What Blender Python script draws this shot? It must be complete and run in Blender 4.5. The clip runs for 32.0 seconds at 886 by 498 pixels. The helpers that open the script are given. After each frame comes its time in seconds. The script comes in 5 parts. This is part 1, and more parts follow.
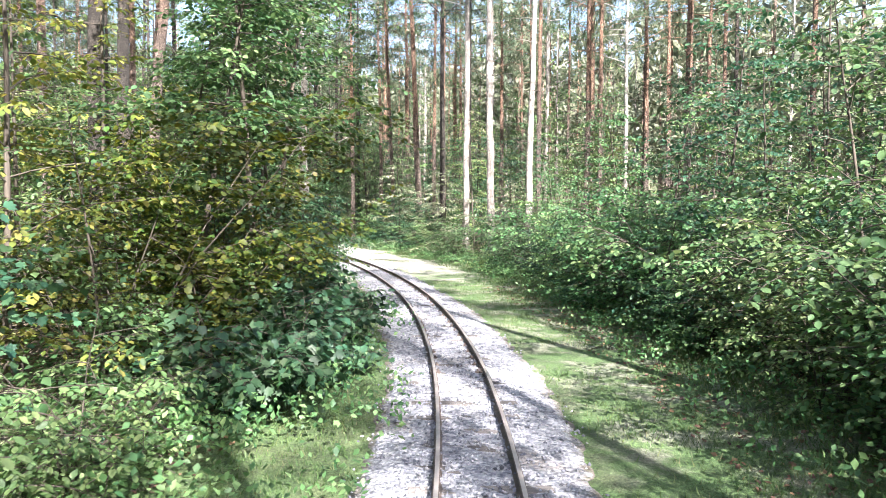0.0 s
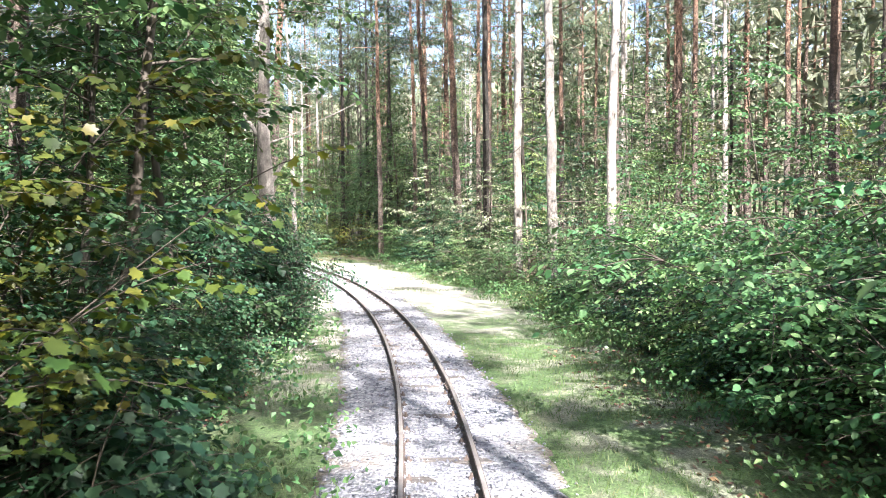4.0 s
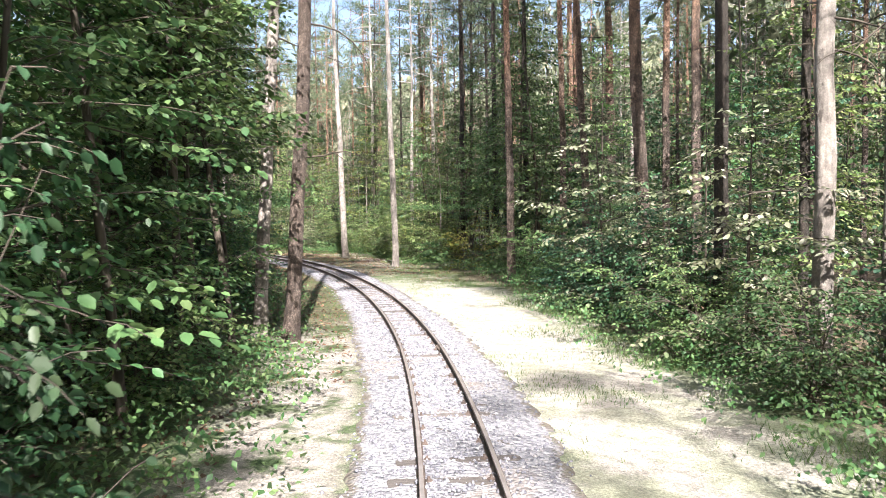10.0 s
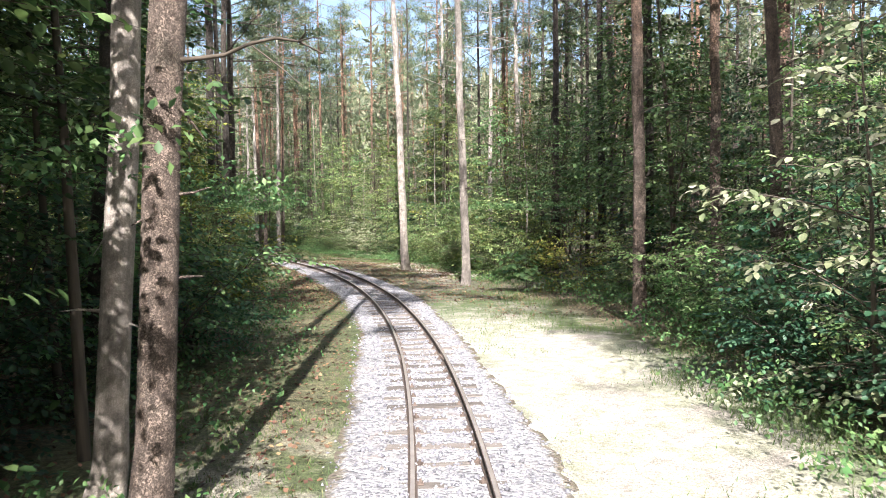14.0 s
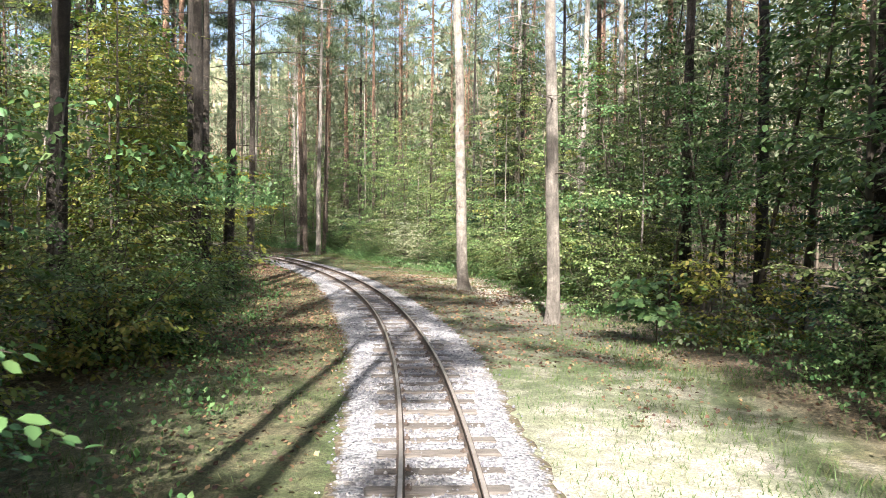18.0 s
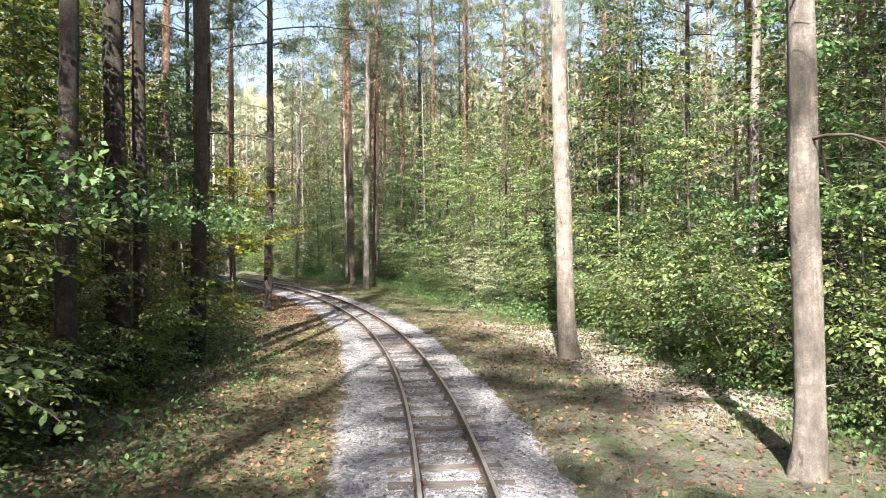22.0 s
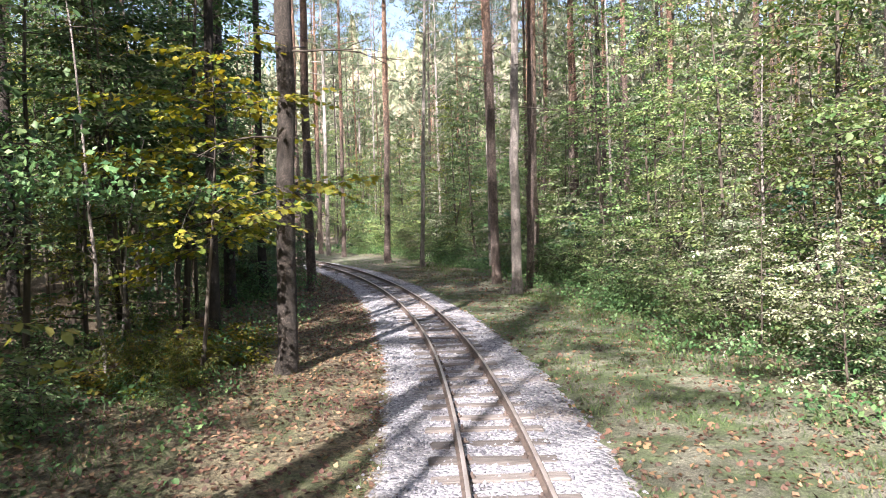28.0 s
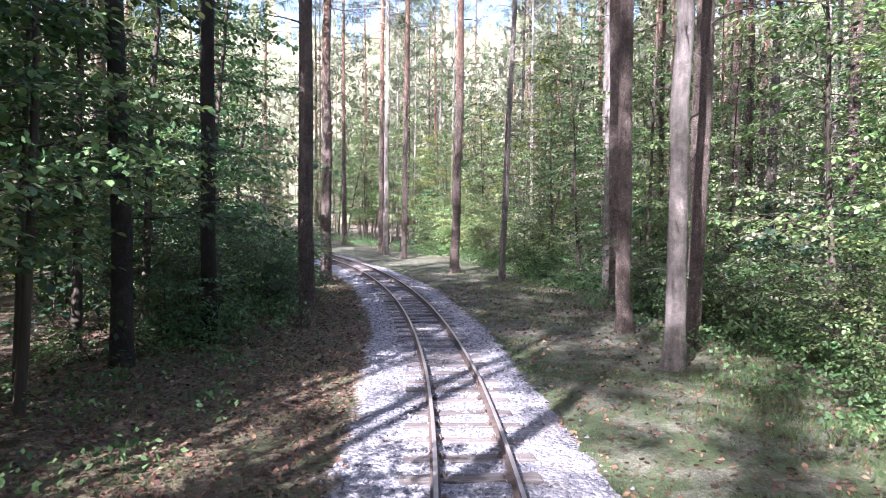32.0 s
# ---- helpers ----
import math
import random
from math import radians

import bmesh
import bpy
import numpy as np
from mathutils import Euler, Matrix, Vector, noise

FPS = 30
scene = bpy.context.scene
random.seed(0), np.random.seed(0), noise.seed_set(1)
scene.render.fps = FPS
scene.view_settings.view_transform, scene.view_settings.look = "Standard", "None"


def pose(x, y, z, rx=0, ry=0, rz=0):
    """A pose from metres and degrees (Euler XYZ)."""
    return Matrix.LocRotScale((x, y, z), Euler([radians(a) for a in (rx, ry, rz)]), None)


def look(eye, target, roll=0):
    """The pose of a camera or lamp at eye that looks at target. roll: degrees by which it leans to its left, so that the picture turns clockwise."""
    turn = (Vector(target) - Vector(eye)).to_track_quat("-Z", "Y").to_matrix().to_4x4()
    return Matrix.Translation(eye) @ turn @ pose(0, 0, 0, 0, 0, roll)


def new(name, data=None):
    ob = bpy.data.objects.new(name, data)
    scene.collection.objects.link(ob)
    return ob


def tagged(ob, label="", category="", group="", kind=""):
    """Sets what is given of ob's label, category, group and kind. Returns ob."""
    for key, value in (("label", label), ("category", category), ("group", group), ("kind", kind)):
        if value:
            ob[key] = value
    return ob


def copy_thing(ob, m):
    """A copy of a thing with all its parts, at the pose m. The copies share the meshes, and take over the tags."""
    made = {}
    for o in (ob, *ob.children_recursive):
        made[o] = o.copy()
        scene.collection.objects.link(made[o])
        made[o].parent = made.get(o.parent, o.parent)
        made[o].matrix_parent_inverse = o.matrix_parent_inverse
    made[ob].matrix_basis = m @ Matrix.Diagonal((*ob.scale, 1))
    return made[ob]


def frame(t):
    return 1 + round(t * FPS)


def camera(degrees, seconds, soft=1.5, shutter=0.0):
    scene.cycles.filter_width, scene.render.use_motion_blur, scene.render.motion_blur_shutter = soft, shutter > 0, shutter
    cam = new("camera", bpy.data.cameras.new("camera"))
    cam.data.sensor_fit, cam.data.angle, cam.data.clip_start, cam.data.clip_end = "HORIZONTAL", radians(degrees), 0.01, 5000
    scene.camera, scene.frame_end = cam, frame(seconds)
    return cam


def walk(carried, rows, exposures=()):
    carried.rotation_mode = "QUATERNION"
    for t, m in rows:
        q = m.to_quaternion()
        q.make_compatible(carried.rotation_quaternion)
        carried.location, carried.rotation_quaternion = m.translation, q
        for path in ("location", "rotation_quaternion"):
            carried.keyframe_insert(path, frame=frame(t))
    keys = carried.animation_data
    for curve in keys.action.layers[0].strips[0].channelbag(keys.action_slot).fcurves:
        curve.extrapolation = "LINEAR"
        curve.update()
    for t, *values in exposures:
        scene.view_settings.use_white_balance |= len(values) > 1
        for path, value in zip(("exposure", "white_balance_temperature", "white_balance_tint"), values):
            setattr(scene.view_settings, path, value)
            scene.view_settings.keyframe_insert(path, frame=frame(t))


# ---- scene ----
# ---- camera and its walk ----
cam = camera(61.4, 32.0, soft=0.85, shutter=0.2)
PATH = [
    (0.0, (0.000, -0.000, 2.075), (0.000, 9.984, 1.512), 0.29),
    (0.5, (0.057, 1.035, 2.077), (0.049, 11.022, 1.562), -0.05),
    (1.0, (0.120, 2.064, 2.079), (0.087, 12.049, 1.527), -0.29),
    (1.5, (0.191, 3.088, 2.081), (0.066, 13.071, 1.516), -0.40),
    (2.0, (0.246, 4.116, 2.083), (0.022, 14.097, 1.515), -0.33),
    (2.5, (0.271, 5.156, 2.085), (-0.147, 15.130, 1.496), -0.06),
    (3.0, (0.290, 6.201, 2.086), (-0.420, 16.161, 1.544), -0.24),
    (3.5, (0.295, 7.248, 2.085), (-0.325, 17.219, 1.649), -0.33),
    (5.5, (-0.007, 11.380, 2.096), (-1.315, 21.283, 1.633), -0.30),
    (6.0, (-0.100, 12.440, 2.100), (-1.576, 22.321, 1.671), -0.09),
    (6.5, (-0.209, 13.530, 2.104), (-1.998, 23.358, 1.664), 0.35),
    (7.0, (-0.340, 14.642, 2.106), (-2.398, 24.421, 1.726), 0.55),
    (7.5, (-0.500, 15.766, 2.106), (-2.771, 25.498, 1.756), 0.78),
    (8.0, (-0.686, 16.888, 2.105), (-3.180, 26.563, 1.684), 0.94),
    (8.5, (-0.896, 17.997, 2.103), (-3.448, 27.646, 1.485), -0.85),
    (9.0, (-1.110, 19.087, 2.103), (-3.429, 28.804, 1.659), -0.28),
    (9.5, (-1.321, 20.152, 2.105), (-3.766, 29.838, 1.660), -1.08),
    (10.0, (-1.533, 21.192, 2.110), (-4.018, 30.869, 1.666), -0.72),
    (10.5, (-1.754, 22.216, 2.119), (-4.444, 31.838, 1.701), -0.80),
    (11.0, (-1.985, 23.227, 2.126), (-4.798, 32.816, 1.750), -0.38),
    (11.5, (-2.235, 24.244, 2.131), (-5.217, 33.782, 1.754), -0.12),
    (12.0, (-2.512, 25.273, 2.130), (-5.597, 34.779, 1.782), 0.14),
    (12.5, (-2.798, 26.322, 2.125), (-6.015, 35.781, 1.690), 0.21),
    (13.0, (-3.095, 27.383, 2.119), (-6.447, 36.794, 1.692), -0.15),
    (13.5, (-3.427, 28.453, 2.114), (-6.862, 37.834, 1.668), -0.49),
    (15.5, (-5.023, 32.697, 2.096), (-8.887, 41.915, 1.802), -0.39),
    (16.0, (-5.423, 33.726, 2.089), (-9.367, 42.909, 1.752), 0.11),
    (16.5, (-5.819, 34.723, 2.081), (-10.059, 43.773, 1.720), 1.03),
    (17.0, (-6.213, 35.690, 2.071), (-10.485, 44.726, 1.747), 0.59),
    (17.5, (-6.620, 36.636, 2.063), (-11.011, 45.609, 1.617), 0.38),
    (18.0, (-7.051, 37.576, 2.060), (-11.415, 46.564, 1.671), 0.64),
    (18.5, (-7.496, 38.522, 2.062), (-12.108, 47.384, 1.621), 1.66),
    (19.0, (-7.963, 39.469, 2.068), (-12.663, 48.293, 1.829), 0.91),
    (19.5, (-8.453, 40.404, 2.077), (-13.199, 49.206, 2.086), 1.29),
    (20.0, (-8.973, 41.320, 2.081), (-13.976, 49.978, 2.169), 0.97),
    (20.5, (-9.514, 42.235, 2.084), (-14.815, 50.712, 2.287), 1.19),
    (21.0, (-10.069, 43.171, 2.089), (-15.475, 51.583, 2.199), 0.86),
    (21.5, (-10.633, 44.142, 2.098), (-15.755, 52.731, 2.096), -0.07),
    (22.0, (-11.221, 45.146, 2.109), (-16.388, 53.707, 2.023), -0.25),
    (22.5, (-11.818, 46.158, 2.123), (-17.100, 54.649, 2.127), -0.05),
    (23.0, (-12.437, 47.171, 2.134), (-18.029, 55.461, 2.108), -0.10),
    (23.5, (-13.060, 48.174, 2.138), (-18.699, 56.433, 2.077), -0.51),
    (24.0, (-13.692, 49.171, 2.137), (-19.418, 57.365, 1.868), -0.18),
    (24.5, (-14.358, 50.196, 2.140), (-19.968, 58.472, 1.957), -0.49),
    (25.0, (-15.072, 51.198, 2.145), (-20.993, 59.251, 1.866), 0.66),
    (25.5, (-15.805, 52.178, 2.149), (-22.069, 59.964, 1.772), 0.46),
    (27.5, (-18.962, 56.024, 2.139), (-25.750, 63.356, 1.721), -0.24),
    (28.0, (-19.752, 57.010, 2.129), (-26.629, 64.257, 1.686), -1.42),
    (28.5, (-20.537, 57.999, 2.116), (-27.458, 65.203, 1.649), -1.86),
    (29.0, (-21.320, 58.950, 2.106), (-28.257, 66.134, 1.591), -1.27),
    (29.5, (-22.129, 59.836, 2.103), (-29.358, 66.723, 1.543), -0.84),
    (30.0, (-22.975, 60.726, 2.097), (-30.364, 67.439, 1.520), -0.67),
    (30.5, (-23.843, 61.638, 2.088), (-31.240, 68.345, 1.546), -0.62),
    (31.0, (-24.762, 62.516, 2.089), (-32.269, 69.104, 1.592), -0.47),
    (31.5, (-25.672, 63.426, 2.096), (-33.267, 69.912, 1.597), -0.22),
    (32.0, (-26.610, 64.352, 2.105), (-34.317, 70.702, 1.576), 0.60),
]
EXPOSURES = [(0.0, 2.72, 6150, 15), (3.0, 2.7, 6150, 15), (6.0, 2.4, 6200, 15), (8.0, 2.14, 6300, 16), (10.0, 2.0, 6350, 16), (13.0, 2.02, 6350, 16), (16.0, 1.84, 6400, 12), (17.2, 1.92, 6500, 12), (19.5, 2.32, 6800, 13), (22.0, 2.15, 6750, 13), (24.5, 1.82, 6550, 14), (28.0, 2.18, 6400, 20), (31.0, 2.3, 5900, 26), (32.0, 2.48, 5750, 30)]
walk(cam, [(t, look(eye, target, roll)) for t, eye, target, roll in PATH], EXPOSURES)

# ---- world and sun ----
SUN_EL, SUN_AZ = 39.0, 156.0  # degrees; azimuth clockwise from +y
world = bpy.data.worlds.new("world")
scene.world = world
world.use_nodes = True
wn = world.node_tree
sky = wn.nodes.new("ShaderNodeTexSky")
sky.sky_type, sky.sun_disc = "NISHITA", False
sky.air_density, sky.dust_density, sky.ozone_density = 1.0, 3.0, 0.6
sky.sun_elevation, sky.sun_rotation = radians(SUN_EL), radians(SUN_AZ)
wn.links.new(sky.outputs[0], wn.nodes["Background"].inputs[0])
wn.nodes["Background"].inputs[1].default_value = 0.085
sun_data = bpy.data.lights.new("sun", "SUN")
sun_data.energy, sun_data.angle, sun_data.color = 5.0, radians(0.55), (1.0, 0.95, 0.87)
sun = new("sun", sun_data)
sun_dir = Vector((math.sin(radians(SUN_AZ)) * math.cos(radians(SUN_EL)), math.cos(radians(SUN_AZ)) * math.cos(radians(SUN_EL)), math.sin(radians(SUN_EL))))
sun.matrix_world = look(sun_dir * 100, (0, 0, 0))


# ---- materials ----
class Mat:
    """A node material with small helpers."""

    def __init__(self, name, rough=0.8):
        self.m = bpy.data.materials.new(name)
        self.m.use_nodes = True
        self.t = self.m.node_tree
        self.p = self.t.nodes["Principled BSDF"]
        self.p.inputs["Roughness"].default_value = rough
        self.out = self.t.nodes["Material Output"]

    def n(self, kind, **inputs):
        node = self.t.nodes.new("ShaderNode" + kind)
        for k, v in inputs.items():
            self.put(node, k.replace("_", " "), v)
        return node

    def put(self, node, key, v):
        sock = node.inputs[int(key)] if key.isdigit() else node.inputs[key]
        if isinstance(v, bpy.types.NodeSocket):
            self.t.links.new(v, sock)
        else:
            sock.default_value = v

    def noise(self, scale, vec=None, detail=4.0, rough=0.6):
        nd = self.n("TexNoise", Scale=scale, Detail=detail, Roughness=rough)
        if vec is not None:
            self.put(nd, "Vector", vec)
        return nd.outputs["Fac"]

    def ramp(self, fac, stops):
        nd = self.n("ValToRGB", Fac=fac)
        el = nd.color_ramp.elements
        while len(el) < len(stops):
            el.new(0.5)
        for e, (pos, col) in zip(el, stops):
            e.position, e.color = pos, (*col, 1)
        return nd.outputs["Color"]

    def mix(self, fac, a, b):
        nd = self.t.nodes.new("ShaderNodeMix")
        nd.data_type = "RGBA"
        for i, v in ((0, fac), (6, a), (7, b)):
            if isinstance(v, tuple) and len(v) == 3:
                v = (*v, 1)
            self.put(nd, str(i), v)
        return nd.outputs[2]

    def math(self, op, a, b=0.0, clamp=False):
        nd = self.t.nodes.new("ShaderNodeMath")
        nd.operation, nd.use_clamp = op, clamp
        self.put(nd, "0", a)
        self.put(nd, "1", b)
        return nd.outputs[0]

    def span(self, v, lo, hi, a=0.0, b=1.0):
        nd = self.t.nodes.new("ShaderNodeMapRange")
        nd.interpolation_type = "SMOOTHSTEP"
        for i, x in enumerate((v, lo, hi, a, b)):
            self.put(nd, str(i), x)
        return nd.outputs[0]

    def vary(self, col, hue=0.5, sat=1.0, val=1.0):
        return self.n("HueSaturation", Color=col, Hue=hue, Saturation=sat, Value=val).outputs[0]

    def bump(self, height, strength=0.5, dist=0.02):
        b = self.n("Bump", Height=height, Strength=strength, Distance=dist)
        self.put(self.p, "Normal", b.outputs[0])

    def color(self, c):
        self.put(self.p, "Base Color", c)


def leaf_material(name, stops, thin=0.3, rough=0.52):
    k = Mat(name, rough)
    geo = k.n("NewGeometry")
    info = k.n("ObjectInfo")
    col = k.ramp(geo.outputs["Random Per Island"], stops)
    v = k.span(info.outputs["Random"], 0, 1, 0.62, 1.28)
    other = k.math("FRACT", k.math("MULTIPLY", info.outputs["Random"], 7.3))
    h = k.span(other, 0, 1, 0.464, 0.504)
    co = k.n("TexCoord").outputs["Object"]
    patch = k.noise(1.6, co, 3)
    v = k.math("MULTIPLY", v, k.span(patch, 0.3, 0.7, 0.72, 1.25))
    h = k.math("ADD", h, k.span(k.noise(0.9, co, 2), 0.35, 0.65, -0.014, 0.014))
    col = k.vary(col, h, 1.05, v)
    k.color(col)
    k.p.inputs["Specular IOR Level"].default_value = 0.45
    tr = k.n("BsdfTranslucent", Color=k.vary(col, 0.485, 1.1, 1.7))
    mx = k.n("MixShader", Fac=thin)
    k.t.links.new(k.p.outputs[0], mx.inputs[1])
    k.t.links.new(tr.outputs[0], mx.inputs[2])
    k.t.links.new(mx.outputs[0], k.out.inputs[0])
    return k.m


LEAF_GREEN = leaf_material("leaf_green", [(0, (0.034, 0.086, 0.034)), (0.5, (0.064, 0.142, 0.055)), (1, (0.125, 0.205, 0.086))])
# dark greens; they also stand for shade on inner bushes and low maples
LEAF_DEEP = leaf_material("leaf_deep", [(0, (0.024, 0.066, 0.039)), (0.6, (0.042, 0.100, 0.055)), (1, (0.082, 0.150, 0.078))], 0.28)
# light greens; they also put sunlight into the colour of edge foliage
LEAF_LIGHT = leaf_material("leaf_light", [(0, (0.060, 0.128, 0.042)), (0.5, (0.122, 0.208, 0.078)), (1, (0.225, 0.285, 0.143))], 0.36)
# pale leaves, whitened further so that they look fully sunlit
LEAF_PALE_SUNLIT = leaf_material("leaf_pale", [(0, (0.120, 0.178, 0.091)), (0.5, (0.230, 0.280, 0.169)), (1, (0.380, 0.400, 0.312))], 0.36)
LEAF_WARM = leaf_material("leaf_warm", [(0, (0.052, 0.098, 0.024)), (0.5, (0.110, 0.154, 0.038)), (1, (0.215, 0.225, 0.065))], 0.4)
LEAF_GOLD = leaf_material("leaf_gold", [(0, (0.062, 0.1, 0.018)), (0.4, (0.135, 0.15, 0.026)), (1, (0.26, 0.235, 0.042))], 0.4)
# olive gold, darkened below LEAF_GOLD to hold the shade on the bush
LEAF_GOLD_SHADED = leaf_material("leaf_dull_gold", [(0, (0.03, 0.07, 0.018)), (0.45, (0.066, 0.108, 0.024)), (1, (0.15, 0.155, 0.03))], 0.35)
NEEDLE = leaf_material("needle", [(0, (0.046, 0.078, 0.042)), (0.6, (0.085, 0.125, 0.069)), (1, (0.165, 0.205, 0.120))], 0.25)
# needle colour paled to hold the sunlight and haze on distant crowns
NEEDLE_FAR_HAZY = leaf_material("distant_needle", [(0, (0.090, 0.125, 0.078)), (0.6, (0.170, 0.205, 0.135)), (1, (0.300, 0.330, 0.239))], 0.3)
GRASS = leaf_material("grass_blade", [(0, (0.040, 0.080, 0.023)), (0.7, (0.080, 0.130, 0.046)), (1, (0.150, 0.150, 0.078))], 0.3, 0.6)
LITTER_LEAF = leaf_material("fallen_leaf", [(0, (0.06, 0.042, 0.026)), (0.5, (0.15, 0.105, 0.06)), (0.85, (0.25, 0.19, 0.09)), (1, (0.36, 0.3, 0.15))], 0.15, 0.7)


def bark_material(name, low, high, dark, turn, furrow=0.15, speckle=1.0):
    """Plated bark: dark furrows, the colour turning from low to high with height."""
    k = Mat(name, 0.9)
    co = k.n("TexCoord").outputs["Object"]
    warp = k.n("TexNoise", Vector=co, Scale=9.0, Detail=3.0)
    mv = k.n("VectorMath", **{"0": co, "1": warp.outputs["Color"]})
    mv.operation = "MULTIPLY_ADD"
    mp = k.n("Mapping", Vector=co)
    mp.inputs["Scale"].default_value = (1, 1, 0.2)
    k.put(mv, "0", warp.outputs["Color"])
    mv.inputs[1].default_value = (0.05, 0.05, 0.02)
    k.put(mv, "2", mp.outputs[0])
    v = k.n("TexVoronoi", Vector=mv.outputs[0], Scale=17.0)
    v.feature = "DISTANCE_TO_EDGE"
    plates = k.span(v.outputs["Distance"], 0.01, 0.2, furrow, 1.0)
    cells = k.n("TexVoronoi", Vector=mv.outputs[0], Scale=17.0)
    tone = k.n("SeparateColor", Color=cells.outputs["Color"]).outputs[0]
    z = k.n("SeparateXYZ", Vector=co).outputs["Z"]
    big = k.noise(1.3, co, 3)
    up = k.span(k.math("ADD", z, k.math("MULTIPLY", big, 3.0)), turn, turn + 5.0)
    col = k.mix(up, low, high)
    col = k.vary(col, 0.5, 1.0, k.span(tone, 0.0, 1.0, 1 - 0.4 * speckle, 1 + 0.3 * speckle))
    col = k.vary(col, 0.5, 1.0, k.span(k.noise(7.0, co), 0.25, 0.75, 0.7, 1.3))
    lich = k.span(k.noise(2.6, co, 5), 0.56, 0.7)
    col = k.mix(k.math("MULTIPLY", lich, 0.18), col, (0.3, 0.32, 0.25))
    info = k.n("ObjectInfo")
    col = k.vary(col, 0.5, 0.9, k.span(info.outputs["Random"], 0, 1, 0.75, 1.25))
    mp2 = k.n("Mapping", Vector=co)
    mp2.inputs["Scale"].default_value = (1, 1, 0.45)
    scars = k.span(k.noise(5.5, mp2.outputs[0], 4, 0.65), 0.6, 0.68)
    streak = k.n("Mapping", Vector=co)
    streak.inputs["Scale"].default_value = (1, 1, 0.1)
    col = k.vary(col, 0.5, 1.0, k.span(k.noise(24.0, streak.outputs[0], 4), 0.3, 0.7, 0.8, 1.15))
    col = k.mix(k.math("MULTIPLY", scars, 0.75), col, dark)
    broad = k.n("Mapping", Vector=co)
    broad.inputs["Scale"].default_value = (1, 1, 0.5)
    col = k.vary(col, 0.5, 1.0, k.span(k.noise(2.2, broad.outputs[0], 4), 0.35, 0.65, 0.62, 1.2))
    k.color(k.mix(plates, dark, col))
    k.bump(k.math("ADD", k.math("MULTIPLY", plates, 0.7), k.math("MULTIPLY", k.noise(40, co), 0.2)), 1.0, 0.05)
    return k.m


BARK_PINE = bark_material("pine_bark", (0.245, 0.185, 0.148), (0.42, 0.23, 0.135), (0.05, 0.035, 0.028), 6.0)
BARK_PALE = bark_material("pale_bark", (0.34, 0.3, 0.262), (0.4, 0.36, 0.32), (0.07, 0.058, 0.05), 4.0, 0.72, 0.45)
# pine bark paled to hold the sunlight and haze on distant trunks
BARK_FAR_HAZY = bark_material("distant_bark", (0.36, 0.28, 0.23), (0.5, 0.34, 0.25), (0.12, 0.09, 0.075), 7.0)
# bark darkened in its colour to stand for trunks in shade
BARK_SHADED = bark_material("dark_bark", (0.085, 0.068, 0.054), (0.14, 0.105, 0.085), (0.03, 0.025, 0.02), 8.0)
TWIG = Mat("twig", 0.85)
TWIG.color(TWIG.ramp(TWIG.noise(6.0), [(0.3, (0.036, 0.029, 0.023)), (0.7, (0.1, 0.082, 0.062))]))
TWIG = TWIG.m


